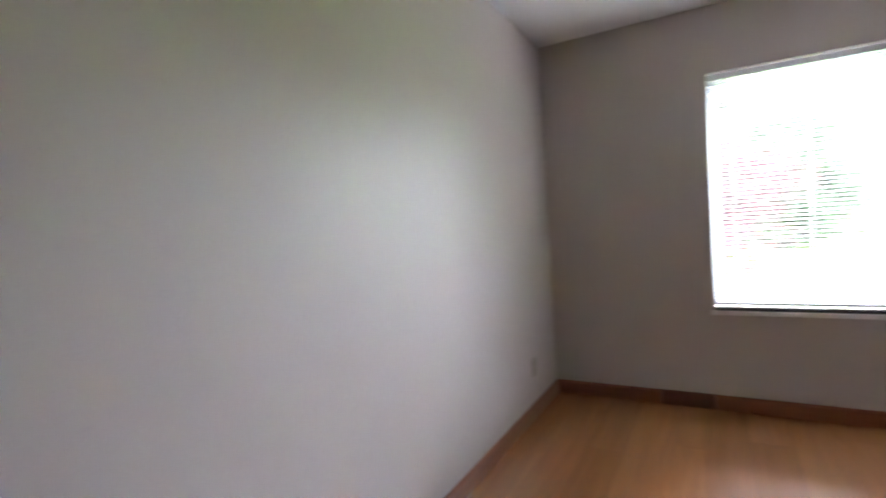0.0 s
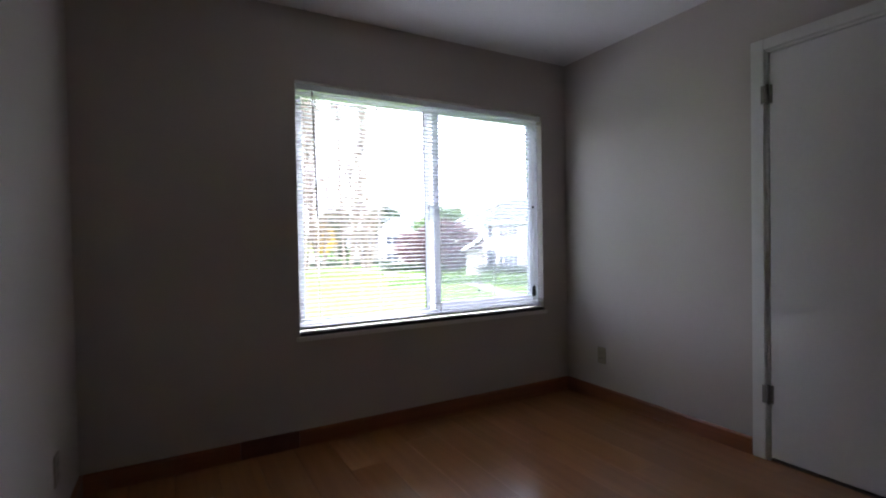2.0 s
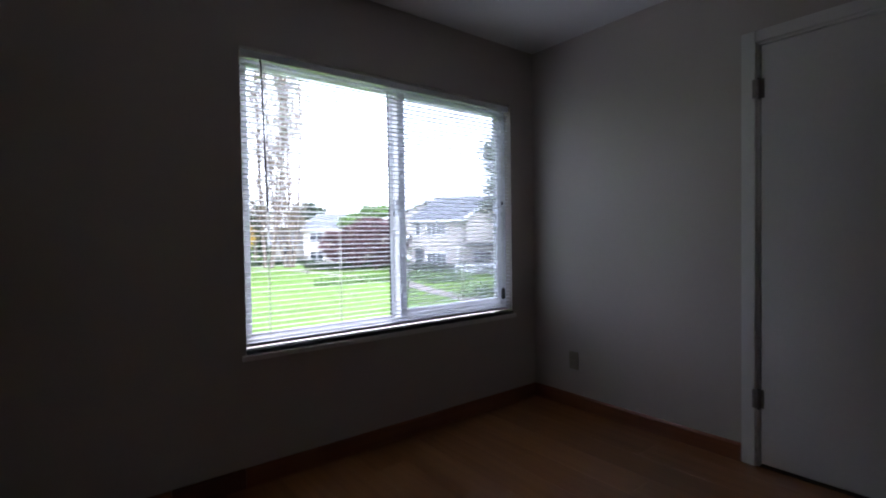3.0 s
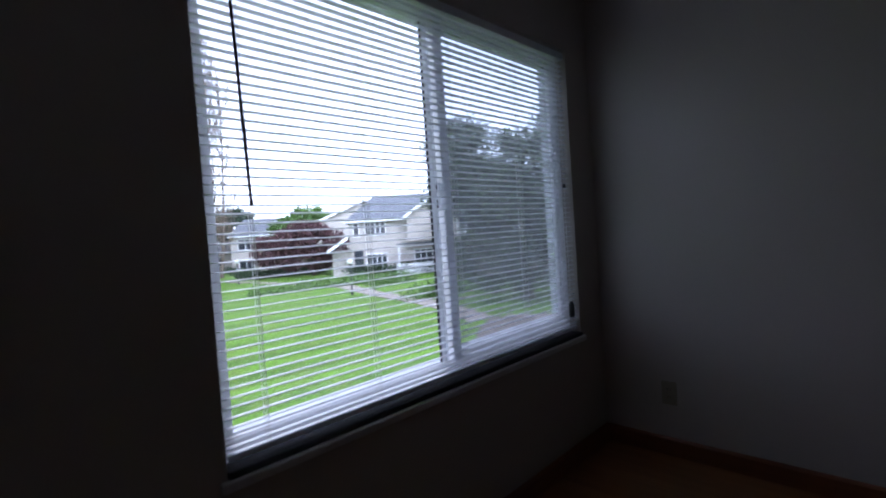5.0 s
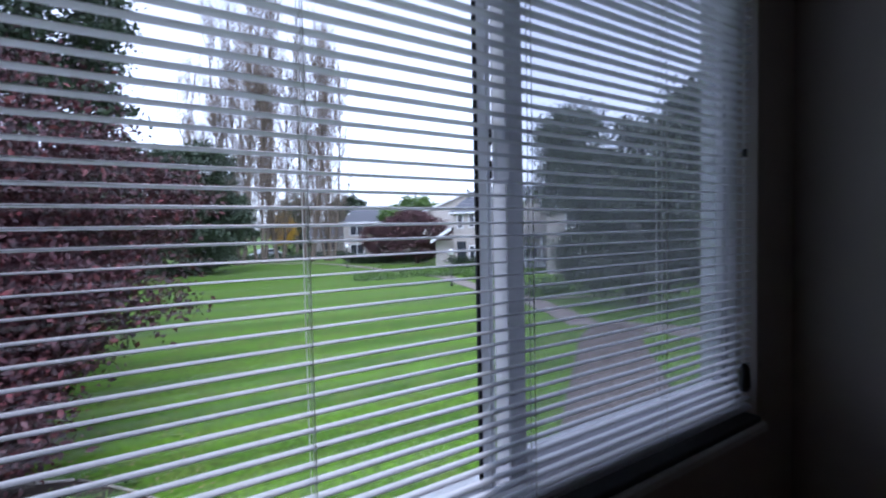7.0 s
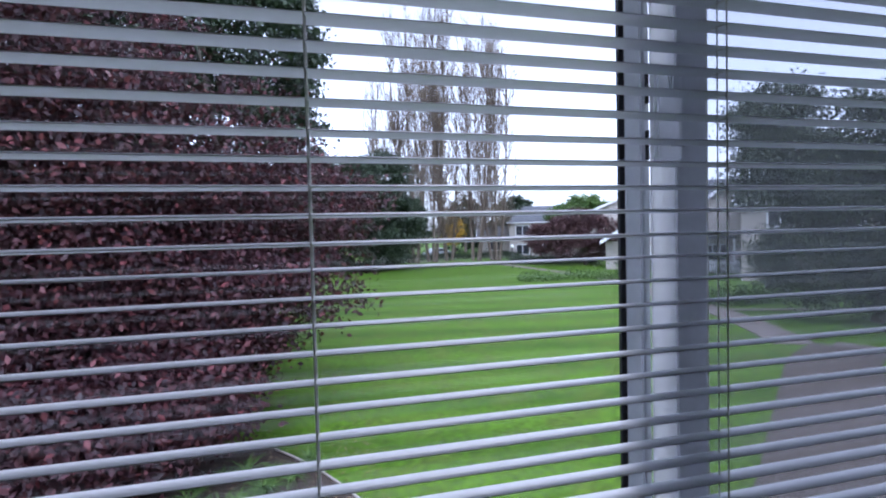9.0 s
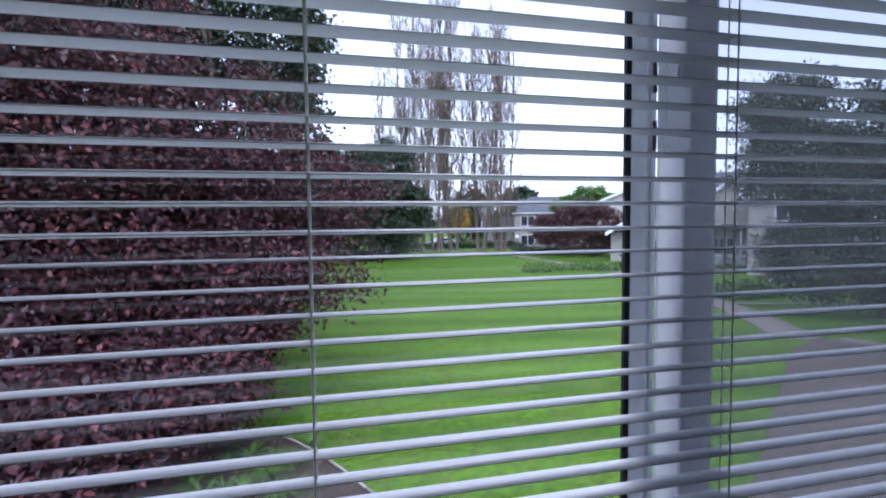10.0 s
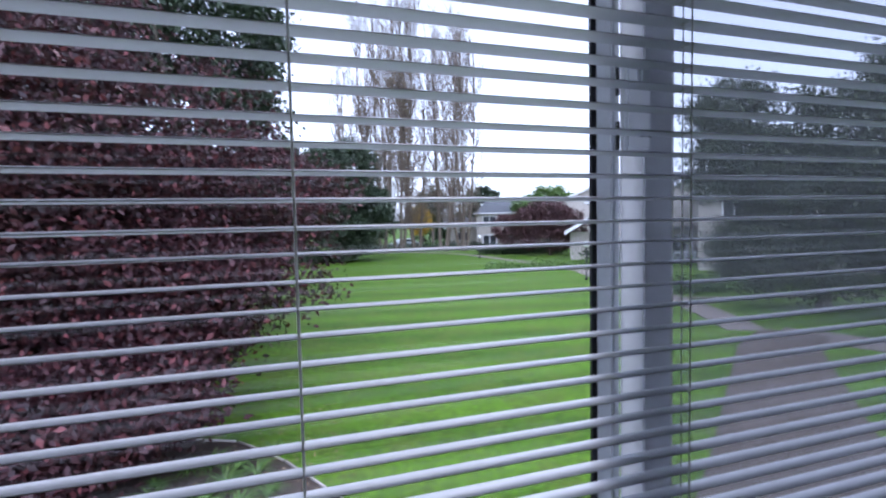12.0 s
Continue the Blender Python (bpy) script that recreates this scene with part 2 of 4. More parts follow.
POSTM = material("lamp_post_iron", (0.03, 0.032, 0.03), 0.5, 0.5, scale=10, vary=0.2, fine=80, bump=0.1, dist=0.001)
GLOBE = material("lamp_globe", (0.8, 0.8, 0.78), 0.3, scale=5, vary=0.04, fine=30, bump=0.02, dist=0.001)
CARP = material("car_paint", (0.5, 0.52, 0.55), 0.3, 0.3, scale=3, vary=0.06, fine=20, bump=0.02, dist=0.001)
TYRE = material("tyre_rubber", (0.02, 0.02, 0.02), 0.8, scale=10, vary=0.2, fine=60, bump=0.2, dist=0.002)
L_BEECH = leaf_material("copper_leaves", [(0.018, 0.007, 0.011), (0.04, 0.012, 0.018), (0.08, 0.02, 0.026), (0.035, 0.02, 0.022), (0.2, 0.05, 0.055)], 0.58, 0.12)
L_DARK = leaf_material("dark_green_leaves", [(0.014, 0.028, 0.014), (0.03, 0.052, 0.024), (0.06, 0.085, 0.045)], 0.5, 0.15)
L_POP = leaf_material("poplar_leaves", [(0.24, 0.18, 0.11), (0.34, 0.25, 0.15), (0.3, 0.2, 0.11), (0.4, 0.32, 0.2)], 0.7)
L_YEL = leaf_material("yellow_leaves", [(0.5, 0.3, 0.03), (0.62, 0.4, 0.06), (0.4, 0.26, 0.03)], 0.6)
L_RED = leaf_material("plum_leaves", [(0.05, 0.025, 0.03), (0.1, 0.045, 0.05), (0.14, 0.07, 0.06)], 0.6)
L_GRN = leaf_material("mid_green_leaves", [(0.05, 0.11, 0.02), (0.1, 0.19, 0.04), (0.16, 0.25, 0.06)], 0.6)
L_OLIVE = leaf_material("grey_green_leaves", [(0.02, 0.034, 0.02), (0.05, 0.07, 0.042), (0.17, 0.19, 0.13)], 0.6)
L_HEDGE = leaf_material("hedge_leaves", [(0.02, 0.04, 0.016), (0.04, 0.07, 0.025)], 0.6)


# ---- mesh helpers ----
def box(bm, x0, x1, y0, y1, z0, z1, bevel=0.0):
    made = bmesh.ops.create_cube(bm, size=1.0)["verts"]
    for v in made:
        v.co = Vector(((x0 + x1) / 2 + v.co.x * (x1 - x0), (y0 + y1) / 2 + v.co.y * (y1 - y0), (z0 + z1) / 2 + v.co.z * (z1 - z0)))
    if bevel:
        edges = {e for v in made for e in v.link_edges}
        bmesh.ops.bevel(bm, geom=list(edges), offset=bevel, segments=2, affect="EDGES", clamp_overlap=True)
    return bm


def boxes(*specs, bevel=0.0):
    bm = bmesh.new()
    for s in specs:
        box(bm, *s, bevel=bevel)
    return bm


def tube(bm, pts, radii, sides=8, caps=True):
    """A round bar through pts, with a radius at each."""
    rings = []
    up = Vector((0, 0, 1))
    for i, p in enumerate(pts):
        p = Vector(p)
        a, b = Vector(pts[max(0, i - 1)]), Vector(pts[min(len(pts) - 1, i + 1)])
        d = (b - a).normalized()
        u = d.cross(up if abs(d.z) < 0.95 else Vector((1, 0, 0))).normalized()
        w = d.cross(u)
        r = radii[i] if hasattr(radii, "__len__") else radii
        rings.append([bm.verts.new(p + (u * math.cos(k * math.tau / sides) + w * math.sin(k * math.tau / sides)) * r) for k in range(sides)])
    for q, s in zip(rings, rings[1:]):
        for k in range(sides):
            bm.faces.new((q[k], q[(k + 1) % sides], s[(k + 1) % sides], s[k]))
    if caps:
        bm.faces.new(rings[0][::-1])
        bm.faces.new(rings[-1])
    return bm


def finish(name, bm, mat, smooth=False):
    bmesh.ops.recalc_face_normals(bm, faces=bm.faces[:])
    me = bpy.data.meshes.new(name)
    bm.to_mesh(me)
    bm.free()
    me.materials.append(mat)
    if smooth:
        for p in me.polygons:
            p.use_smooth = True
    return me


def part(name, bm, mat, parent=None, label="", smooth=False):
    ob = new(name, finish(name, bm, mat, smooth))
    if parent is not None:
        ob.parent = parent
    if label:
        ob["label"] = label
    return ob


def thing(name, label, category, group="", at=None):
    ob = new(name)
    if at is not None:
        ob.matrix_world = at
    return tagged(ob, label, category, group)


def structure(name, bm, mat, label="", smooth=False):
    return tagged(part(name, bm, mat, None, label, smooth), kind="structure")


GZ = -2.2          # lawn level, under the room's floor
XL, XR = -2.993, 0.0
YB = -4.7
CH = 2.425
WX0, WX1, WZ0, WZ1 = -1.99, -0.231, 0.635, 2.033
WT = 0.16

# ---- the room ----
structure("wall_north", boxes((XL - WT, WX0, 0, WT, GZ - 0.05, CH), (WX1, XR + WT, 0, WT, GZ - 0.05, CH), (WX0, WX1, 0, WT, GZ - 0.05, WZ0 - 0.02), (WX0, WX1, 0, WT, WZ1, CH)), WALL, "off-white painted wall with the window opening")
structure("wall_west", boxes((XL - WT, XL, YB, 0, GZ - 0.05, CH)), WALL, "bare off-white painted wall")
DY0, DY1, DH = -2.23, -1.405, 2.05
structure("wall_east", boxes((XR, XR + WT, DY1 + 0.0, 0, GZ - 0.05, CH), (XR, XR + WT, YB, DY0, GZ - 0.05, CH), (XR, XR + WT, DY0, DY1, DH, CH), (XR, XR + WT, DY0, DY1, GZ - 0.05, -0.06), (XR + WT, XR + WT + 0.05, DY0 - 0.1, DY1 + 0.1, -0.06, DH + 0.1)), WALL, "bare off-white painted wall with a door")
structure("wall_south", boxes((XL - WT, XR + WT, YB - WT, YB, GZ - 0.05, CH)), WALL, "plain off-white wall")
structure("ceiling", boxes((XL - WT, XR + WT, YB - WT, WT, CH, CH + 0.2)), CEIL, "textured white ceiling")
floor = structure("floor", boxes((XL, XR, YB, 0, -0.15, -0.012)), UNDER, "glossy brown laminate plank floor")

# baseboards: red-brown wood with an eased top edge
def board_y(y0, y1, x, side):
    bm = bmesh.new()
    t = 0.014 * side
    prof = [(x, 0.0), (x + t, 0.0), (x + t, 0.078), (x + t * 0.55, 0.09), (x, 0.09)]
    a = [bm.verts.new((p, y0, z)) for p, z in prof]
    b = [bm.verts.new((p, y1, z)) for p, z in prof]
    for i in range(5):
        bm.faces.new((a[i], a[(i + 1) % 5], b[(i + 1) % 5], b[i]))
    bm.faces.new(a)
    bm.faces.new(b[::-1])
    return bm


def board_x(x0, x1):
    bm = board_y(x0, x1, 0.0, -1)
    for v in bm.verts:
        v.co = Vector((v.co.y, v.co.x, v.co.z))
    return bm


VX0, VX1 = -2.31, -2.01
BASEY = wood_material("baseboard_wood_side", (0.3, 0.105, 0.035), (0.16, 0.05, 0.018), 0.38, 1, 0.4, 0.1)
structure("baseboard", board_x(XL + 0.0145, VX0 - 0.002), BASEW, "red-brown wooden baseboard")
structure("baseboard", board_x(VX1 + 0.002, XR - 0.0145), BASEW, "red-brown wooden baseboard")
structure("baseboard", board_y(YB, 0, XL, 1), BASEY, "red-brown wooden baseboard")
structure("baseboard", board_y(DY1 + 0.065, 0, XR, -1), BASEY, "red-brown wooden baseboard")
structure("baseboard", board_y(YB, DY0 - 0.065, XR, -1), BASEY, "red-brown wooden baseboard")

# heating vent in the baseboard
vent = thing("wall_vent", "dark brown metal heating vent set in the wooden baseboard", "vent")
part("vent_body", boxes((VX0, VX1, -0.016, 0, 0.0, 0.092), bevel=0.003), VENTM, vent)
for i in range(5):
    part("louvre", boxes((VX0 + 0.015, VX1 - 0.015, -0.02, -0.0165, 0.012 + i * 0.016, 0.024 + i * 0.016)), VENTM, vent)


def outlet(m):
    o = thing("wall_outlet", "beige plastic double wall socket above the baseboard", "outlet", "wall outlets", m)
    part("cover_plate", boxes((-0.036, 0.036, -0.006, 0, -0.058, 0.058), bevel=0.002), PLATE, o)
    for z in (-0.02, 0.02):
        s = part("socket", boxes((-0.017, 0.017, -0.009, -0.0065, z - 0.014, z + 0.014), bevel=0.0015), PLATE, o)
        part("slot", boxes((-0.008, -0.0055, -0.0098, -0.0092, z - 0.005, z + 0.006), (0.0055, 0.008, -0.0098, -0.0092, z - 0.005, z + 0.006)), DARKP, s)
    return o


outlet(pose(XR, -0.335, 0.312, 0, 0, -90))
outlet(pose(XL, -0.47, 0.31, 0, 0, 90))

# door, closed, with a painted casing
cas = boxes((-0.016, 0, DY1 - 0.002, DY1 + 0.062, 0, DH + 0.055), (-0.016, 0, DY0 - 0.062, DY0 + 0.002, 0, DH + 0.055), (-0.016, 0, DY0 + 0.002, DY1 - 0.002, DH - 0.002, DH + 0.055), bevel=0.004)
structure("trim", cas, TRIM, "off-white painted door casing")
structure("trim", boxes((0.0, WT, DY1 - 0.014, DY1, -0.05, DH), (0.0, WT, DY0, DY0 + 0.014, -0.05, DH), (0, WT, DY0 + 0.014, DY1 - 0.014, DH - 0.014, DH)), TRIM, "off-white painted door jamb")
structure("trim", boxes((0.0, WT, DY0 + 0.0145, DY1 - 0.0145, -0.05, 0.004)), UNDER, "dark wooden threshold under the door")
door = thing("door_1", "closed flush off-white door in the bare wall", "door")
door["kind"] = "structure"
part("door_leaf", boxes((0.002, 0.037, DY0 + 0.018, DY1 - 0.019, 0.016, DH - 0.018), bevel=0.002), DOORP, door)
for z in (0.334, 1.829):
    h = part("hinge", boxes((-0.004, 0.002, DY1 - 0.032, DY1 - 0.019, z - 0.045, z + 0.045), (-0.0185, -0.0165, DY1 - 0.008, DY1 + 0.012, z - 0.045, z + 0.045)), BRONZE, door, "dark bronze hinge")
    part("hinge_pin", tube(bmesh.new(), [(-0.012, DY1 - 0.014, z - 0.05), (-0.012, DY1 - 0.014, z + 0.05)], 0.007, 10), BRONZE, h, smooth=True)

# ---- window: white slider, left light fixed, right sash in front ----
win = thing("window_1", "white vinyl sliding window with two lights, shut", "window")
win["kind"] = "structure"
FY0, FY1 = 0.055, 0.135
part("window_frame", boxes((WX0, WX1, FY0, FY1, WZ0, WZ0 + 0.045), (WX0, WX1, FY0, FY1, WZ1 - 0.053, WZ1), (WX0, WX0 + 0.038, FY0, FY1, WZ0 + 0.045, WZ1 - 0.053), (WX1 - 0.045, WX1, FY0, FY1, WZ0 + 0.045, WZ1 - 0.053), bevel=0.003), VINYL, win)
MX0, MX1 = -1.159, -1.057
GX0, GX1 = WX0 + 0.038, WX1 - 0.045
GZ0, GZ1 = WZ0 + 0.045, WZ1 - 0.053
ls = part("fixed_light", boxes((GX0, GX0 + 0.012, 0.075, 0.105, GZ0, GZ1), (GX0, MX0, 0.075, 0.105, GZ0, GZ0 + 0.012), (GX0, MX0, 0.075, 0.105, GZ1 - 0.012, GZ1)), VINYL, win)
lp = part("pane", boxes((GX0 + 0.003, MX0 + 0.01, 0.076, 0.08, GZ0 + 0.003, GZ1 - 0.003)), GLASS, ls)
lp.visible_shadow = False
part("meeting_stile", boxes((MX0, -1.1285, 0.068, 0.082, GZ0, GZ1), (-1.142, -1.138, 0.063, 0.0675, GZ0 + 0.002, GZ1 - 0.002), bevel=0.0005), VINYL, win)
part("interlock_stile", boxes((-1.0965, MX1, 0.062, 0.1, GZ0 + 0.001, GZ1 - 0.001), bevel=0.0005), DIMV, win, "interlocking stile of the sliding light, in a darker copy of the vinyl")
# bridges an open slot, added so daylight makes the strip glow
part("cover_strip", boxes((-1.1295, -1.0985, 0.0632, 0.0662, GZ0 + 0.002, GZ1 - 0.002), bevel=0.0004), GLOWV, win, "translucent white cover strip glowing with daylight")
part("gasket", boxes((MX0 - 0.007, MX0 - 0.0005, 0.069, 0.074, GZ0 + 0.012, GZ1 - 0.012)), GASKET, win)
rs = part("sash", boxes((MX1, GX1, 0.062, 0.1, GZ0, GZ0 + 0.042), (MX1, GX1, 0.062, 0.1, GZ1 - 0.016, GZ1), (GX1 - 0.022, GX1, 0.062, 0.1, GZ0 + 0.042, GZ1 - 0.016), bevel=0.003), VINYL, win)
rp = part("pane", boxes((MX1 - 0.004, GX1 - 0.018, 0.079, 0.083, GZ0 + 0.038, GZ1 - 0.012)), SCREEN, rs, "pane dulled by an insect screen")
lk = part("lock", boxes((-1.136, -1.101, 0.046, 0.058, 1.266, 1.366), bevel=0.003), GLOWV, win, "white sash lock")
part("lock_lever", boxes((-1.124, -1.108, 0.038, 0.0455, 1.334, 1.358), bevel=0.003), VINYL, lk)
part("lock_slot", boxes((-1.1385, -1.1365, 0.057, 0.062, 1.268, 1.3), (-1.1385, -1.1365, 0.057, 0.062, 1.33, 1.364), (-1.1005, -1.098, 0.056, 0.058, 1.338, 1.36), (-1.118, -1.103, 0.0445, 0.0455, 1.281, 1.284)), GASKET, lk)

structure("window_sill", boxes((WX0, WX1, -0.012, FY0, WZ0 - 0.022, WZ0 - 0.004), bevel=0.002), SILL, "dark grey window sill board")
structure("trim", boxes((WX0 - 0.02, WX1 + 0.02, -0.022, 0.0, WZ0 - 0.048, WZ0 - 0.023), bevel=0.003), TRIM, "off-white sill nosing")

# ---- venetian blind, lowered, slats open ----
blind = thing("venetian_blind", "white aluminium venetian blind lowered with open slats", "blind")
BY = 0.022
BX0, BX1 = WX0 + 0.008, WX1 - 0.008
part("headrail", boxes((BX0, BX1, 0.006, 0.04, 1.987, 2.021), bevel=0.002), SLAT, blind)
PITCH, ZREF = 0.0241, 1.233
sl = bmesh.new()
W, T, ROUND = 0.0108, 0.0004, 0.0025
tilt = radians(-4)
prev = None
for i in range(7):
    u = -1 + 2 * i / 6
    y, z = u * W, ROUND * (1 - u * u)
    yy, zz = y * math.cos(tilt) - z * math.sin(tilt), y * math.sin(tilt) + z * math.cos(tilt)
    cur = [sl.verts.new((x, yy, zz + dz)) for x in (BX0, BX1) for dz in (-T, T)]
    if prev:
        a0, a1, b0, b1 = prev
        c0, c1, d0, d1 = cur
        sl.faces.new((a1, b1, d1, c1))
        sl.faces.new((a0, c0, d0, b0))
        sl.faces.new((a0, a1, c1, c0))
        sl.faces.new((b0, d0, d1, b1))
    else:
        sl.faces.new((cur[0], cur[1], cur[3], cur[2]))
    prev = cur
sl.faces.new((prev[0], prev[2], prev[3], prev[1]))
slat_mesh = finish("slat", sl, SLAT)
SLZ = [ZREF + k * PITCH for k in range(-30, 40)]
SLZ = [z for z in SLZ if 0.672 < z < 1.98]
rs_ = random.Random(3)
for z in SLZ:
    s = new("slat", slat_mesh)
    s.parent = blind
    s.matrix_basis = pose(0, BY, z + rs_.uniform(-0.0006, 0.0006), rs_.uniform(-1.2, 1.2), rs_.uniform(-0.03, 0.03), 0)
part("bottom_rail", boxes((BX0, BX1, 0.01, 0.034, 0.646, 0.662), bevel=0.003), SLAT, blind)
for x in (-1.871, -1.499, -1.081, -0.655, -0.3):
    bm = bmesh.new()
    for y in (BY - 0.0135, BY + 0.0135):
        tube(bm, [(x, y, 0.655), (x, y, 1.99)], 0.0009, 5)
    tube(bm, [(x + 0.001, BY, 0.655), (x + 0.001, BY, 1.99)], 0.0008, 5)
    for z in SLZ:
        tube(bm, [(x, BY - 0.0135, z - 0.002), (x, BY + 0.0135, z + 0.0005)], 0.0006, 4)
    part("ladder_cord", bm, CORD, blind, "thin white ladder cord")
bm = bmesh.new()
tube(bm, [(-1.897, 0.0, 1.985), (-1.896, -0.008, 1.96), (-1.88, -0.008, 1.285)], 0.0042, 6)
tube(bm, [(-1.88, -0.008, 1.3), (-1.88, -0.008, 1.277)], [0.0045, 0.0055], 8)
part("tilt_wand", bm, DARKP, blind, "dark tilt wand", True)
bm = bmesh.new()
for dx in (-0.003, 0.003):
    tube(bm, [(-0.328 + dx, 0.0, 1.985), (-0.328 + dx, -0.008, 1.96), (-0.328 + dx * 0.3, -0.01, 0.79)], 0.0009, 5)
lc = part("lift_cord", bm, CORD, blind, "thin white pull cord")
part("tassel", tube(bmesh.new(), [(-0.328, -0.012, 0.798), (-0.328, -0.012, 0.786), (-0.328, -0.012, 0.738), (-0.328, -0.012, 0.722)], [0.004, 0.012, 0.015, 0.011], 12), DARKP, lc, "dark plastic tassel", True)
part("cord_stop", tube(bmesh.new(), [(-0.328, -0.01, 1.372), (-0.328, -0.01, 1.352)], [0.006, 0.007], 10), DARKP, lc, "dark cord stop", True)

# ---- floor planks ----
plank_rng = random.Random(8)
PW, PL = 0.19, 1.25
plank_meshes = {}


def plank_mesh(w, ln):
    key = (round(w, 3), round(ln, 3))
    if key not in plank_meshes:
        bm = bmesh.new()
        g = 0.0003
        b = [(g, g, -0.011), (ln - g, g, -0.011), (ln - g, w - g, -0.011), (g, w - g, -0.011)]
        e = 0.0004
        m = [(x, y, -0.0005) for x, y, z in b]
        t = [(g + e, g + e, 0), (ln - g - e, g + e, 0), (ln - g - e, w - g - e, 0), (g + e, w - g - e, 0)]
        r = [[bm.verts.new(v) for v in ring] for ring in (b, m, t)]
        for lo, hi in zip(r, r[1:]):
            for i in range(4):
                bm.faces.new((lo[i], lo[(i + 1) % 4], hi[(i + 1) % 4], hi[i]))
        bm.faces.new(r[2])
        plank_meshes[key] = finish("plank", bm, FLOORW)
    return plank_meshes[key]


x = XL
row = 0
while x < XR - 0.001:
    w = min(PW, XR - x)
    y = YB - (row * 0.43 % 1.0) * PL
    while y < -0.001:
        a, b = max(y, YB), min(y + PL, 0)
        if b - a > 0.01:
            p = new("plank", plank_mesh(b - a, w))
            p.parent = floor
            p.matrix_basis = pose(x, a, plank_rng.uniform(-0.0001, 0.0))
        y += PL
    x += w
    row += 1

# ---- outdoors ----
bm = bmesh.new()
vs = [bm.verts.new((x, y, GZ)) for x, y in ((-2500, -2500), (2500, -2500), (2500, 2500), (-2500, 2500))]
bm.faces.new(vs)
structure("ground", bm, LAWN, "mown green lawn with soft stripes")


def ribbon(name, pts, width, top, mat, label):
    """A paved strip along pts, standing a little proud of the lawn."""
    bm = bmesh.new()
    rows = []
    n = len(pts)
    for i, (x, y) in enumerate(pts):
        a, b = Vector(pts[max(0, i - 1)]), Vector(pts[min(n - 1, i + 1)])
        d = (b - a).normalized()
        s = Vector((d.y, -d.x)) * (width[i] if hasattr(width, "__len__") else width) / 2
        rows.append([bm.verts.new((x + k * s.x, y + k * s.y, GZ + z)) for k, z in ((-1, -0.1), (-1, top), (1, top), (1, -0.1))])
    for p, q in zip(rows, rows[1:]):
        for i in range(3):
            bm.faces.new((p[i], p[i + 1], q[i + 1], q[i]))
    bm.faces.new(rows[0])
    bm.faces.new(rows[-1][::-1])
    return structure(name, bm, mat, label)


def smooth_line(pts, n=8):
    out = []
    for i in range(len(pts) - 1):
        p0, p1, p2, p3 = (Vector(pts[max(0, min(len(pts) - 1, i + k))]) for k in (-1, 0, 1, 2))
        for j in range(n):
            t = j / n
            out.append(tuple(0.5 * (2 * p1 + (p2 - p0) * t + (2 * p0 - 5 * p1 + 4 * p2 - p3) * t * t + (3 * p1 - p0 - 3 * p2 + p3) * t ** 3)))
    out.append(tuple(pts[-1]))
    return out


ribbon("pavement", smooth_line([(19.5, 33.0), (17.0, 27.0), (15.2, 21.5), (13.9, 16.2), (12.7, 13.0), (11.4, 10.4)]), 1.15, 0.03, CONCRETE, "pale concrete garden path")
ribbon("pavement", smooth_line([(12.3, 9.6), (10.4, 8.6), (8.3, 6.9), (6.0, 5.0), (4.6, 3.8), (2.0, 1.8)]), [1.6 + 0.02 * k for k in range(41)], 0.034, SHADEPATH, "broad brownish path below the window, darkened in colour for shade")
ribbon("pavement", smooth_line([(12.0, 9.9), (13.0, 7.6), (14.2, 3.6), (15, -1)]), 1.5, 0.026, CONCRETE, "pale concrete branch of the garden path")
ribbon("pavement", smooth_line([(13.9, 16.0), (18.2, 14.3), (22, 12.8)]), 0.35, 0.026, CONCRETE, "narrow concrete strip across the lawn")
ribbon("pavement", smooth_line([(17.0, 27.0), (17.0, 38), (15.5, 50), (9, 58)]), 0.9, 0.026, CONCRETE, "pale concrete garden path")


def leaf_cloud(n, sampler, size, rng, flat=0.35):
    """n small folded leaves at places given by sampler; each is an island of its own."""
    pts = sampler(n)
    nrm = rng.normal(size=(n, 3))
    nrm[:, 2] += flat
    nrm /= np.linalg.norm(nrm, axis=1)[:, None]
    t = np.cross(nrm, rng.normal(size=(n, 3)))
    t /= np.linalg.norm(t, axis=1)[:, None]
    b = np.cross(nrm, t)
    s = size * rng.uniform(0.6, 1.35, size=(n, 1))
    quad = np.stack([pts - t * s, pts - b * s * 0.55 + nrm * s * 0.2, pts + t * s, pts + b * s * 0.55 + nrm * s * 0.2], 1).reshape(-1, 3)
    return quad


def leaf_object(name, quads, mat, parent, label=""):
    n = len(quads) // 4
    me = bpy.data.meshes.new(name)
    idx = np.arange(n) * 4
    tri = np.stack([idx, idx + 1, idx + 2, idx, idx + 2, idx + 3], 1).reshape(-1)
    me.vertices.add(len(quads))
    me.vertices.foreach_set("co", quads.reshape(-1).astype(np.float32))
    me.loops.add(len(tri))
    me.loops.foreach_set("vertex_index", tri.astype(np.int32))
    me.polygons.add(n * 2)
    me.polygons.foreach_set("loop_start", (np.arange(n * 2) * 3).astype(np.int32))
    me.update(calc_edges=True)
    me.materials.append(mat)
    ob = new(name, me)
    ob.parent = parent
    if label:
        ob["label"] = label
    return ob


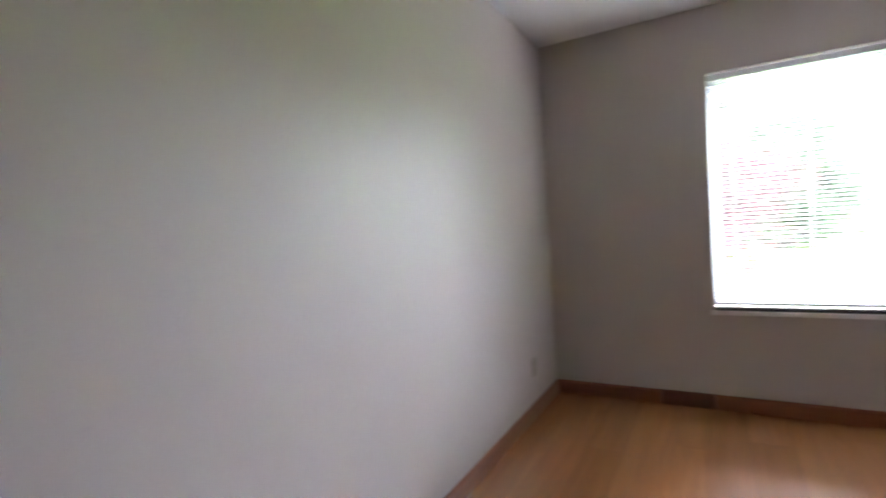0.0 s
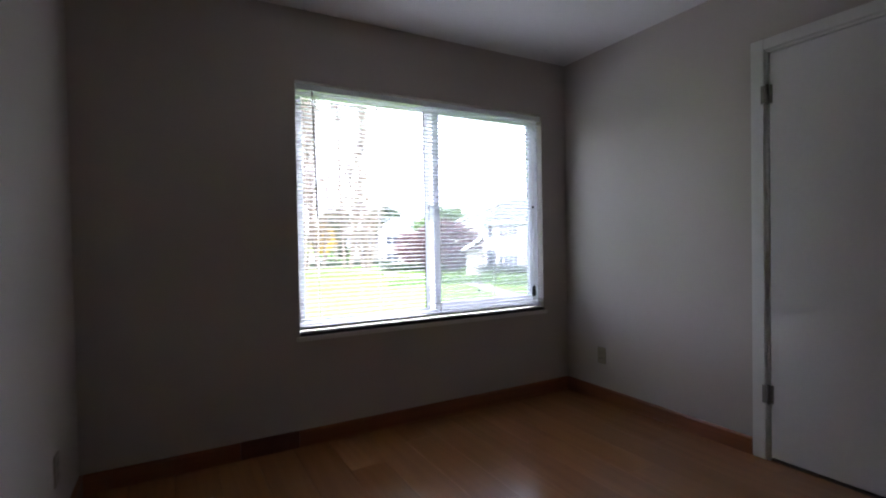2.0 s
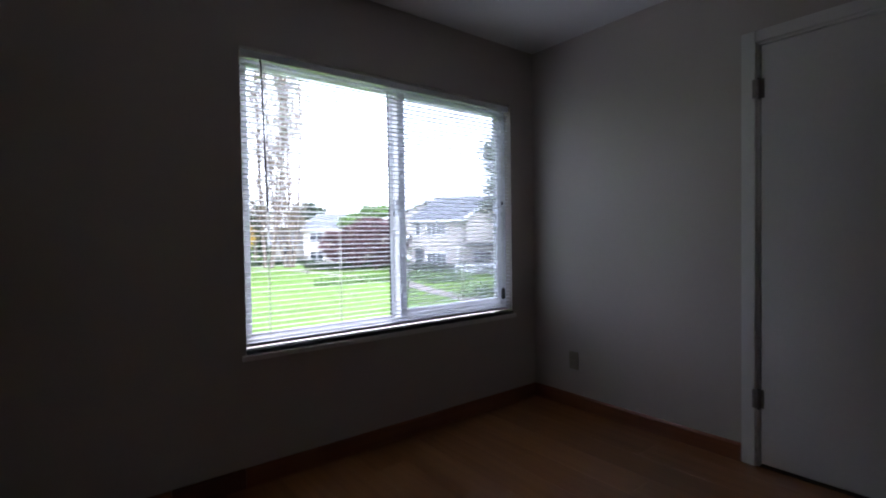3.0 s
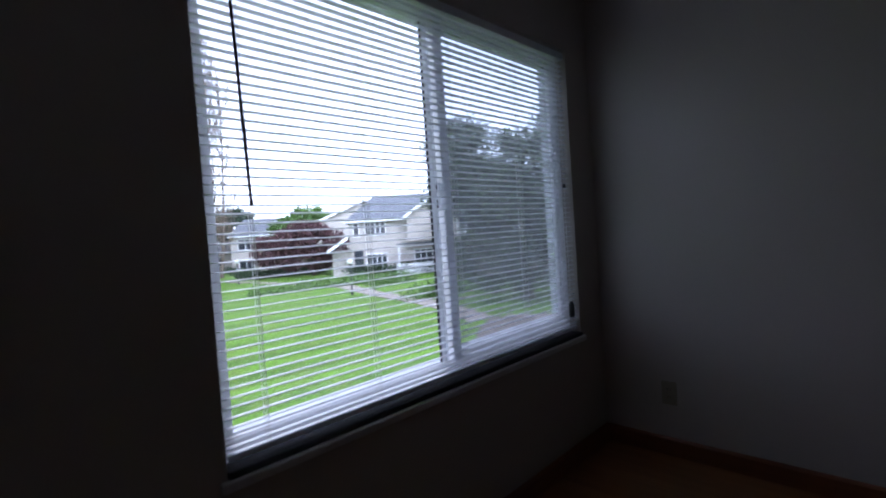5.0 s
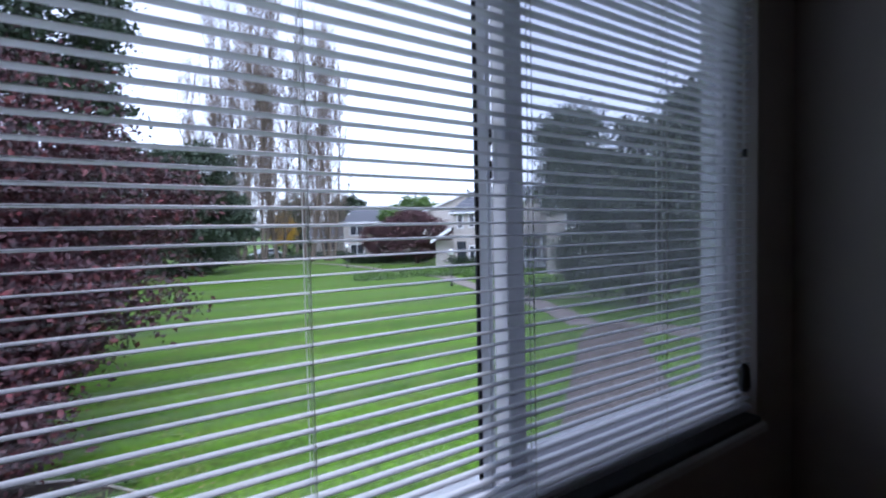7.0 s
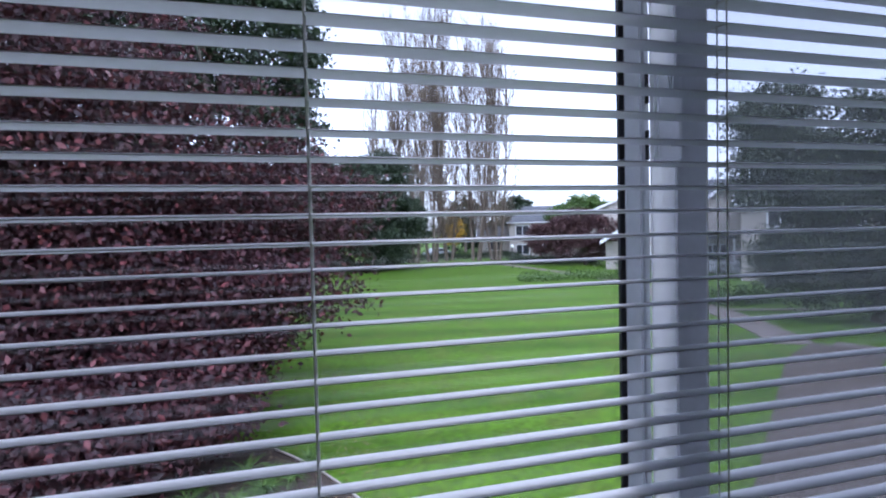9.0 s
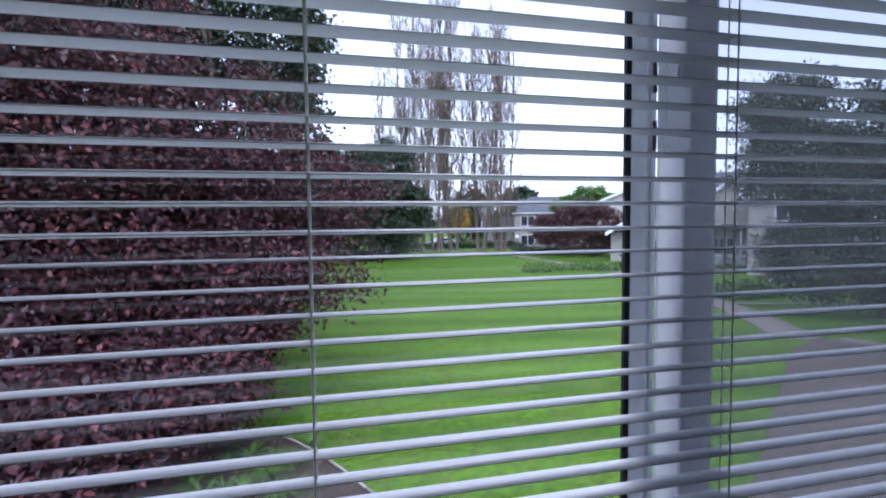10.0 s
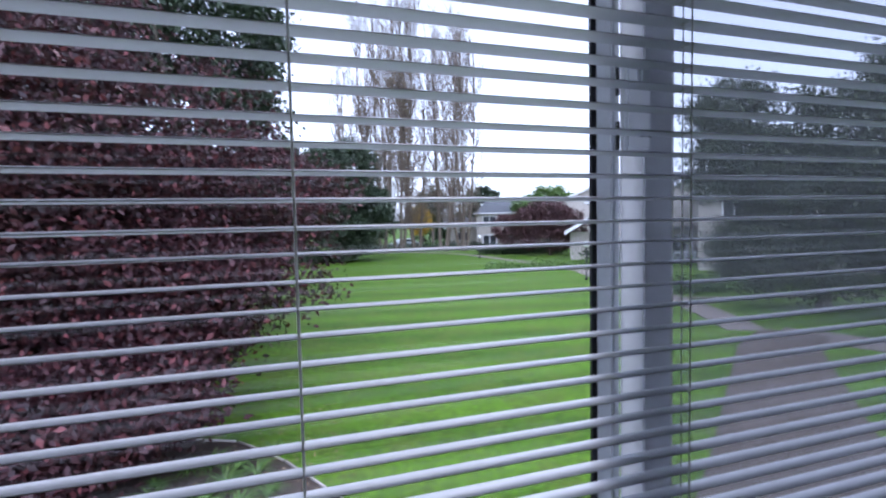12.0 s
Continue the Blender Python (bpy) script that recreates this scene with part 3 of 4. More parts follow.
def clumps(rng, lobes, per_lobe, spread):
    """Sampler: leaves gather in clumps near the skin of several ellipsoids, with gaps between."""
    cents = []
    for cx, cy, cz, rx, ry, rz in lobes:
        d = rng.normal(size=(per_lobe, 3))
        d /= np.linalg.norm(d, axis=1)[:, None]
        r = rng.uniform(0.45, 1.0, size=(per_lobe, 1)) ** 0.5
        cents.append(np.array([cx, cy, cz]) + d * r * np.array([rx, ry, rz]))
    cents = np.concatenate(cents)

    def sample(n):
        c = cents[rng.integers(0, len(cents), n)]
        return c + rng.normal(size=(n, 3)) * np.array([spread, spread, spread * 0.6])
    return sample


def limbs(bm, base, lobes, r, rng, per=2):
    """Limbs from the trunk up into each lobe of the crown."""
    for cx, cy, cz, rx, ry, rz in lobes:
        for k in range(per):
            tip = Vector((cx, cy, cz)) + Vector(rng.normal(size=3) * 0.5 * np.array([rx, ry, rz]))
            b = Vector(base)
            mid = b.lerp(tip, 0.5) + Vector(rng.normal(size=3) * 0.12 * (tip - b).length) * 0.6
            tube(bm, [b, mid, tip], [r, r * 0.55, r * 0.14], 6, False)


def broad_tree(name, label, base, trunk_h, r, lobes, n, size, mat, seed, bark=None, spread=0.35, per_lobe=60, leaflabel=""):
    rng = np.random.default_rng(seed)
    t = thing(name, label, "tree")
    bx, by = base
    bm = bmesh.new()
    tube(bm, [(bx, by, GZ - 0.1), (bx, by, GZ + 0.25), (bx + 0.1, by, GZ + trunk_h * 0.6), (bx + 0.05, by + 0.1, GZ + trunk_h)], [r * 1.5, r * 1.1, r * 0.95, r * 0.8], 10)
    limbs(bm, (bx + 0.06, by + 0.05, GZ + trunk_h * 0.8), lobes, r * 0.5, rng)
    part("trunk", bm, bark or BARK, t, smooth=True)
    leaf_object("crown", leaf_cloud(n, clumps(rng, lobes, per_lobe, spread), size, rng), mat, t, leaflabel)
    return t


# copper beech close to the window, branches sweeping to the lawn
BE = [(-5.0, 10.8, 2.6, 3.9, 2.8, 2.2), (-4.2, 10.4, 0.2, 3.6, 2.6, 1.6), (-7.0, 10.6, 5.2, 3.2, 2.6, 2.2), (-5.4, 10.0, -1.2, 2.5, 1.8, 0.9), (-2.8, 11.0, 1.8, 2.6, 2.2, 1.3), (-8.2, 10.0, 2.0, 3.0, 2.8, 3.6), (-7.2, 9.2, -0.8, 2.6, 2.2, 1.2), (-5.9, 8.2, -0.7, 2.0, 1.5, 1.1), (-5.6, 8.6, 2.8, 3.0, 2.2, 1.5), (-7.0, 8.0, 4.2, 2.6, 2.0, 1.7), (-6.6, 10.4, 1.6, 3.2, 2.2, 2.0), (-5.2, 8.8, 0.9, 2.6, 1.8, 1.2), (-5.2, 6.4, -1.4, 1.6, 1.1, 0.7), (-3.6, 8.4, -0.7, 1.2, 1.0, 0.7), (-3.3, 8.8, 0.3, 1.5, 1.2, 0.7), (-3.9, 7.1, -1.2, 1.2, 0.9, 0.6)]
broad_tree("copper_beech_tree", "large copper beech with dark purple-red leaves beside the lawn", (-5.0, 10.5), 2.2, 0.24, BE, 205000, 0.058, L_BEECH, 1, spread=0.26, per_lobe=210)
# dark evergreens behind it
EV = [(-4.4, 17.5, 8.0, 3.2, 3.0, 2.6), (-4.8, 17.5, 4.0, 3.6, 3.2, 3.0), (-4.9, 17.5, 11.5, 3.0, 2.8, 2.4), (-5.0, 17.5, 1.0, 3.6, 3.2, 2.6), (-10.0, 18.5, 6.0, 3.6, 3.0, 4.0), (-10.5, 18.5, 11.0, 3.4, 2.8, 3.0), (-10.0, 18.0, 1.0, 3.4, 2.6, 2.6), (-14.0, 17.0, 4.0, 3.6, 2.8, 5.0)]
broad_tree("evergreen_tree", "tall dense dark green evergreen tree behind the beech", (-4.8, 17.5), 3.0, 0.3, EV, 175000, 0.1, L_DARK, 2, spread=0.3, per_lobe=170)
EV2 = [(3.2, 44.9, 5.9, 3.15, 3.0, 3.0), (4.9, 44.9, 1.9, 3.0, 2.8, 3.4), (0.1, 44.9, 4.7, 3.5, 3.0, 3.5), (1.6, 44.9, 0.8, 4.5, 3.2, 3.0), (-3.1, 44.0, 3.5, 3.85, 3.0, 5.0)]
broad_tree("evergreen_tree", "rounded dark green evergreen tree at the lawn's edge", (2.2, 44.9), 3.0, 0.4, EV2, 62000, 0.15, L_DARK, 3, spread=0.45, per_lobe=110)


def poplar(base, height, width, seed, n):
    rng = np.random.default_rng(seed)
    t = thing("poplar_tree", "tall poplar almost bare in autumn with upright pale twigs", "tree", "poplars at the end of the lawn")
    bm = bmesh.new()
    bx, by = base
    tips = []
    for s in range(4):
        a = rng.uniform(0, math.tau)
        lean = Vector((math.cos(a), math.sin(a), 0)) * width * 0.3
        top = Vector((bx, by, GZ)) + lean * 1.6 + Vector((0, 0, height * rng.uniform(0.82, 1.0)))
        b0 = Vector((bx, by, GZ - 0.1)) + lean * 0.35
        m1 = b0.lerp(top, 0.3) + lean * 0.3
        m2 = b0.lerp(top, 0.65) + lean * 0.25
        tube(bm, [b0, m1, m2, top], [0.21, 0.13, 0.075, 0.02], 6, False)
        for k in range(46):
            f = rng.uniform(0.1, 0.95)
            p = b0.lerp(m1, f / 0.33) if f < 0.33 else (m1.lerp(m2, (f - 0.33) / 0.33) if f < 0.66 else m2.lerp(top, (f - 0.66) / 0.34))
            a = rng.uniform(0, math.tau)
            reach = width * 0.5 * rng.uniform(0.35, 1.0) * (1.15 - f) ** 0.5
            ln = height * rng.uniform(0.1, 0.2)
            out = Vector((math.cos(a), math.sin(a), 0)) * reach
            q = p + out * 0.75 + Vector((0, 0, ln * 0.4))
            e = p + out + Vector((0, 0, ln))
            tube(bm, [p, q, e], [0.055, 0.035, 0.012], 4, False)
            for j in range(6):
                g = rng.uniform(0.2, 1.0)
                w0 = p.lerp(q, g) if j < 2 else q.lerp(e, g)
                w1 = w0 + Vector((rng.normal() * 0.5, rng.normal() * 0.5, rng.uniform(0.7, 2.1)))
                tube(bm, [w0, w1], [0.03, 0.01], 3, False)
                tips.append(w0)
                tips.append(w1)
    part("trunk", bm, BARKL, t, smooth=True)
    tips = np.array([tuple(v) for v in tips])
    leaf_object("crown", leaf_cloud(n, lambda m: tips[rng.integers(0, len(tips), m)] + rng.normal(size=(m, 3)) * np.array([0.22, 0.22, 0.5]), 0.075, rng), L_POP, t, "sparse pale brown leaves")
    return t


for bx, by, h, w, sd, n in ((6.0, 55.5, 20, 4.6, 11, 3500), (8.6, 55, 27.5, 5.2, 12, 4500), (11.0, 56, 28.5, 5.0, 13, 4500), (13.4, 57, 22.5, 4.8, 16, 3500), (16.0, 55, 27.0, 5.4, 14, 4500), (18.6, 54.5, 23.5, 5.2, 15, 4000)):
    poplar((bx, by), h, w, sd, n)

broad_tree("yellow_tree", "small tree in bright yellow autumn leaf", (18.2, 72), 1.6, 0.12, [(18.2, 72, 2.0, 1.5, 1.5, 2.4), (17.6, 72, 0.4, 1.3, 1.2, 1.2)], 3500, 0.12, L_YEL, 21, spread=0.3, per_lobe=60)
broad_tree("plum_tree", "round purple-leaved plum tree before the houses", (23.2, 42.0), 1.6, 0.16, [(21.2, 43.0, 1.0, 2.4, 2.2, 1.5), (24.2, 41.2, 0.9, 2.6, 2.2, 1.5), (22.8, 42.2, 2.1, 2.4, 2.0, 1.1), (22.8, 42.2, -0.5, 3.4, 2.0, 1.2), (19.6, 43.8, 0.4, 1.8, 1.6, 1.5)], 26000, 0.12, L_RED, 22, spread=0.25, per_lobe=90)
broad_tree("green_tree", "bright green tree behind the houses", (31, 57), 3, 0.25, [(31.6, 57, 4.2, 2.2, 2.2, 1.7), (29.0, 57, 3.0, 2.4, 2.2, 1.3), (33.6, 57, 3.6, 2.0, 2.0, 1.5)], 9000, 0.2, L_GRN, 23, spread=0.4, per_lobe=60)
broad_tree("far_tree", "dark round tree far behind the poplars", (21.6, 78), 3, 0.25, [(21.6, 78, 4.6, 2.6, 2.4, 2.6)], 4000, 0.22, L_DARK, 24, spread=0.4, per_lobe=70)
broad_tree("far_tree", "dark round tree far behind the houses", (29, 75), 3, 0.25, [(29, 75, 4.6, 3.2, 2.4, 2.4)], 5000, 0.24, L_DARK, 25, spread=0.4, per_lobe=70)
# grey-green trees seen through the screened light
broad_tree("olive_tree", "feathery grey-green tree beside the garden path", (17.0, 12.0), 1.8, 0.2, [(15.3, 13.1, -0.1, 1.6, 1.6, 1.5), (17.2, 11.4, -0.3, 2.5, 2.0, 1.6), (14.6, 13.4, 2.9, 1.8, 1.9, 1.6), (14.3, 13.7, 5.0, 1.3, 1.3, 1.2), (15.8, 12.6, 2.9, 2.2, 2.0, 1.6), (16.4, 12.0, 1.0, 2.4, 2.0, 1.4)], 80000, 0.062, L_OLIVE, 31, spread=0.34, per_lobe=48)
broad_tree("olive_tree", "large dense grey-green tree beyond the garden path", (18.4, 9.6), 2.2, 0.28, [(18.0, 10.2, 4.2, 2.6, 2.4, 2.5), (19.6, 8.0, 5.0, 3.2, 2.8, 3.0), (18.4, 8.6, 1.0, 3.6, 3.0, 2.2), (21.5, 5.5, 5.2, 3.4, 3.2, 4.6), (18.4, 10.4, 1.0, 2.4, 2.2, 1.9), (16.8, 11.3, 3.7, 1.8, 1.8, 2.1), (18.6, 9.0, 6.0, 2.2, 2.0, 1.5)], 90000, 0.08, L_OLIVE, 32, spread=0.42, per_lobe=48)
# woods closing the far side
for i in range(12):
    wr = np.random.default_rng(90 + i)
    wx, wy = -16 + i * 6.2, 88 + 6 * math.sin(i * 1.7)
    broad_tree("far_tree", "dark tree in the belt of woods beyond the lawn", (wx, wy), 2, 0.2, [(wx + wr.uniform(-2, 2), wy, wr.uniform(-0.4, 0.8), 4.0, 2.4, wr.uniform(2.0, 3.0)), (wx + wr.uniform(-2, 2), wy, wr.uniform(1.0, 2.2), 2.6, 2, 1.8)], 3000, 0.28, L_DARK, 100 + i, spread=0.5, per_lobe=50)


def shrub(name, label, spots, n, size, mat, seed, spread=0.18):
    rng = np.random.default_rng(seed)
    c = np.array(spots)
    g = thing(name, label, "plants")
    q = leaf_cloud(n, lambda m: c[rng.integers(0, len(c), m)] + np.abs(rng.normal(size=(m, 3))) * np.array([0, 0, spread]) + rng.normal(size=(m, 3)) * np.array([spread * 1.4, spread * 1.4, 0.02]), size, rng, 0.1)
    leaf_object("foliage", q, mat, g)
    return g


rr = random.Random(5)
for cx, cy, w, d, k in ((14.6, 30.2, 2.8, 0.7, 1), (19.0, 29.0, 2.2, 0.8, 2), (20.4, 26.2, 2.0, 0.8, 3), (16.2, 17.4, 1.7, 0.6, 4)):
    shrub("flower_bed_shrubs", "low leafy green shrubs in a garden bed", [(cx + rr.uniform(-w, w), cy + rr.uniform(-d, d), GZ + 0.02) for _ in range(40)], 1800, 0.09, L_GRN, 40 + k, 0.28)
for pts, nm in (([(9 + i * 0.5, 60) for i in range(34)], "clipped dark hedge across the far end of the lawn"), ([(-9 + i * 0.6, 46 + i * 0.05) for i in range(24)], "dark hedge under the evergreen trees"), ([(22 + i * 0.35, 33.5 - i * 0.28) for i in range(20)], "dark hedge along the house front"), ([(17.6 + i * 0.38, 46.6 - i * 0.12) for i in range(22)], "low dark hedge behind the plum tree")):
    shrub("hedge", nm, [(x, y + rr.uniform(-0.4, 0.4), GZ + rr.uniform(0, 0.55)) for x, y in pts for _ in range(4)], 4200, 0.12, L_HEDGE, 60 + len(pts), 0.26)

# planted bed at the foot of the beech with a pale edging
bm = bmesh.new()
outline = [(-1.1, 5.6), (-1.7, 6.7), (-2.4, 7.6), (-4.0, 8.3), (-8.5, 9.8), (-10, 7), (-8, 3), (-3, 2), (-0.6, 2.5), (-0.5, 4.4)]
lo = [bm.verts.new((x, y, GZ - 0.05)) for x, y in outline]
hi = [bm.verts.new((x, y, GZ + 0.03)) for x, y in outline]
for i in range(len(outline)):
    bm.faces.new((lo[i], lo[(i + 1) % len(outline)], hi[(i + 1) % len(outline)], hi[i]))
bm.faces.new(hi)
structure("ground", bm, SOIL, "bare brown soil of a planted bed")
for (ax, ay), (bx, by) in zip(outline[:4] + [outline[9]], outline[1:5] + [outline[0]]):
    bm = bmesh.new()
    d = Vector((bx - ax, by - ay, 0))
    tube(bm, [Vector((ax, ay, GZ + 0.04)) + d * 0.02, Vector((ax, ay, GZ + 0.055)) + d * 0.5, Vector((ax, ay, GZ + 0.04)) + d * 0.98], 0.02, 6)
    structure("trim", bm, EDGING, "pale edging of the planted bed", True)


def fern(x, y, s, seed):
    """A clump of arching strap leaves."""
    rng = random.Random(seed)
    t = thing("strap_leaf_plant", "clump of arching green strap leaves in the bed", "plant", "plants in the bed")
    bm = bmesh.new()
    for k in range(34):
        a = rng.uniform(0, math.tau)
        ln = s * rng.uniform(0.6, 1.1)
        d = Vector((math.cos(a), math.sin(a), 0))
        side = Vector((-d.y, d.x, 0)) * 0.014
        last = None
        for i in range(5):
            f = i / 4
            p = Vector((x, y, GZ + 0.03)) + d * ln * f + Vector((0, 0, ln * (1.25 * f - 1.05 * f * f)))
            w = side * (1.1 - f)
            cur = [bm.verts.new(p - w), bm.verts.new(p + w)]
            if last:
                bm.faces.new((last[0], last[1], cur[1], cur[0]))
            last = cur
    ob = part("leaves", bm, L_GRN, t)
    return t


for i in range(22):
    fern(-1.6 - rr.uniform(0, 2.2), 6.0 + rr.uniform(-1.1, 1.1), rr.uniform(0.26, 0.45), 70 + i)


# fallen leaves on the bed and the lawn beside it
fl = np.random.default_rng(77)
litter = leaf_cloud(700, lambda m: np.stack([-0.8 - np.abs(fl.normal(size=m)) * 2.2, 7.0 + fl.normal(size=m) * 1.7, np.full(m, GZ + 0.05)], 1), 0.024, fl, 4.0)
fallen = thing("fallen_leaves", "scattered yellow and brown leaves on soil and grass", "leaves")
fallen["kind"] = "stuff"
leaf_object("leaf_litter", litter, L_POP, fallen)


def lamp_post(x, y):
    t = thing("lamp_post", "short black garden lamp post with a white globe", "lamp", "garden lamp posts", pose(x, y, GZ))
    part("post", tube(bmesh.new(), [(0, 0, 0), (0, 0, 0.1), (0, 0, 0.14), (0, 0, 1.8)], [0.09, 0.09, 0.045, 0.04], 10), POSTM, t, smooth=True)
    part("collar", tube(bmesh.new(), [(0, 0, 1.8), (0, 0, 1.86)], [0.07, 0.1], 10), POSTM, t, smooth=True)
    bm = bmesh.new()
    bmesh.ops.create_uvsphere(bm, u_segments=16, v_segments=10, radius=0.19)
    for v in bm.verts:
        v.co.z += 2.02
    part("globe", bm, GLOBE, t, smooth=True)


sign = thing("garden_sign", "low white-framed garden sign on two posts", "sign", at=pose(20.0, 18.6, GZ, 0, 0, -45))
for x in (-0.5, 0.44):
    part("post", boxes((x, x + 0.06, -0.03, 0.03, 0, 0.8)), HTRIM, sign)
part("board", boxes((-0.438, 0.438, -0.015, 0.015, 0.3, 0.72)), HGLASS, sign, "dark board")
part("top_rail", boxes((-0.5, 0.5, -0.035, 0.035, 0.802, 0.86)), HTRIM, sign)
lamp_post(14.5, 23.1)
lamp_post(15.6, 42.0)


# ---- houses ----
def house_window(parent, x, z, w, h, lights):
    """A white framed window on the house front (local y = 0, outside at -y)."""
    f = 0.09
    o = part("window", boxes((x - w / 2 - f, x + w / 2 + f, -0.07, -0.002, z - h / 2 - f, z - h / 2), (x - w / 2 - f, x + w / 2 + f, -0.07, -0.002, z + h / 2, z + h / 2 + f), (x - w / 2 - f, x - w / 2, -0.07, -0.002, z - h / 2, z + h / 2), (x + w / 2, x + w / 2 + f, -0.07, -0.002, z - h / 2, z + h / 2)), HTRIM, parent)
    for i in range(lights):
        a, b = x - w / 2 + w * i / lights, x - w / 2 + w * (i + 1) / lights
        part("pane", boxes((a + 0.04, b - 0.04, -0.03, -0.005, z - h / 2 + 0.02, z + h / 2 - 0.02)), HGLASS, o)
        if i:
            part("mullion", boxes((a - 0.04, a + 0.04, -0.055, -0.004, z - h / 2, z + h / 2)), HTRIM, o)


def gable_roof(parent, x0, x1, y0, y1, ze, rise, over=0.4, hip=0.0):
    """A pitched roof with its ridge along x, and white boards on the rakes and eaves."""
    bm = bmesh.new()
    ym = (y0 + y1) / 2
    t = 0.14
    prof = [(y0 - over, ze - 0.1), (ym, ze + rise), (y1 + over, ze - 0.1), (y1 + over, ze - 0.1 - t), (ym, ze + rise - t), (y0 - over, ze - 0.1 - t)]
    a = [bm.verts.new((x0 - over, y, z)) for y, z in prof]
    b = [bm.verts.new((x1 + over, y, z)) for y, z in prof]
    a[1].co.x += hip
    a[4].co.x += hip
    for i in range(6):
        bm.faces.new((a[i], a[(i + 1) % 6], b[(i + 1) % 6], b[i]))
    if hip:
        bm.faces.new((a[0], a[1], a[2]))
        bm.faces.new((a[3], a[4], a[5]))
        bm.faces.new((a[0], a[2], a[3], a[5]))
    else:
        bm.faces.new((a[0], a[1], a[4], a[5]))
        bm.faces.new((a[1], a[2], a[3], a[4]))
    bm.faces.new((b[0], b[5], b[4], b[1]))
    bm.faces.new((b[1], b[4], b[3], b[2]))
    r = part("roof", bm, SHINGLE, parent)
    for x in ((x1 + over + 0.002,) if hip else (x0 - over - 0.06, x1 + over + 0.002)):
        for ya, za, yb, zb in ((y0 - over, ze - 0.1, ym, ze + rise), (ym, ze + rise, y1 + over, ze - 0.1)):
            q = bmesh.new()
            va = [q.verts.new((x + dx, y, z + dz)) for dx in (0, 0.058) for y, z, dz in ((ya, za, -0.26), (ya, za, 0.03), (yb, zb, 0.03), (yb, zb, -0.26))]
            q.faces.new(va[:4])
            q.faces.new(va[4:][::-1])
            for i in range(4):
                q.faces.new((va[i], va[4 + i], va[4 + (i + 1) % 4], va[(i + 1) % 4]))
            part("rake_board", q, HTRIM, r)
    part("gutter", boxes((x0 - over, x1 + over, y0 - over - 0.08, y0 - over - 0.002, ze - 0.24, ze - 0.1)), HTRIM, r)
    return r


def gable_walls(parent, x0, x1, y0, y1, ze, rise, hip=0.0):
    bm = boxes((x0, x1, y0, y1, -0.2, ze))
    ym = (y0 + y1) / 2
    k = ze + rise - 0.16
    for x, dx in (((x1 - 0.1, 0.1),) if hip else ((x0, 0.1), (x1 - 0.1, 0.1))):
        v = [bm.verts.new((x + s, y, z)) for s in (0, dx) for y, z in ((y0, ze), (y1, ze), (ym, k))]
        bm.faces.new(v[:3])
        bm.faces.new(v[3:][::-1])
        for i in range(3):
            bm.faces.new((v[i], v[(i + 1) % 3], v[3 + (i + 1) % 3], v[3 + i]))
    w = part("wall", bm, STUCCO, parent)
    for i in range(1, 14):
        z = ze * i / 14
        part("siding_board", boxes((x0 - 0.012, x1 + 0.012, y0 - 0.018, y0 - 0.001, z - 0.025, z)), STUCCO, w)
    return w


# house beyond the path: two storeys, long front
hs = thing("apartment_building", "two-storey beige house with grey roof and white windows", "house", "houses round the lawn", pose(22.0, 35.2, GZ, 0, 0, -40))
gable_walls(hs, 0.9, 14, 0, 8.5, 5.0, 2.4, 2.6)
gable_roof(hs, 0.9, 14, 0, 8.5, 5.0, 2.4, 0.4, 2.6)
for z in (1.3, 4.15):
    house_window(hs, 3.2, z, 1.75, 1.1, 4)
    house_window(hs, 12.6, z, 1.3, 1.0, 2)
house_window(hs, 1.5, 4.1, 0.42, 1.15, 1)
# entry at the end of the front: flat dark panel painted as the recess's shade, under a sloping canopy with a white
# board
part("entry_recess", boxes((1.2, 2.0, -0.03, -0.002, 0.6, 2.3)), HGLASS, hs)
cp = bmesh.new()
cv = [cp.verts.new((x, y, z)) for y in (-1.6, 0.6) for x, z in ((-0.9, 2.45), (0.86, 3.55), (0.86, 3.4), (-0.9, 2.3))]
cp.faces.new(cv[:4])
cp.faces.new(cv[4:][::-1])
for i in range(4):
    cp.faces.new((cv[i], cv[4 + i], cv[4 + (i + 1) % 4], cv[(i + 1) % 4]))
canopy = part("entry_canopy", cp, SHINGLE, hs)
cp = bmesh.new()
cv = [cp.verts.new((x, y, z)) for y in (-1.68, -1.602) for x, z in ((-0.95, 2.5), (0.86, 3.62), (0.86, 3.32), (-0.95, 2.2))]
cp.faces.new(cv[:4])
cp.faces.new(cv[4:][::-1])
for i in range(4):
    cp.faces.new((cv[i], cv[4 + i], cv[4 + (i + 1) % 4], cv[(i + 1) % 4]))
part("rake_board", cp, HTRIM, canopy)
part("entry_wall", boxes((-0.8, 0.88, 0.5, 0.7, -0.1, 2.38)), STUCCO, hs)
house_window(hs, 7.4, 1.4, 1.6, 1.2, 3)
part("vent_pipe", tube(bmesh.new(), [(2.2, 1.8, 6.2), (2.2, 1.8, 6.95)], 0.07, 8), POSTM, hs)
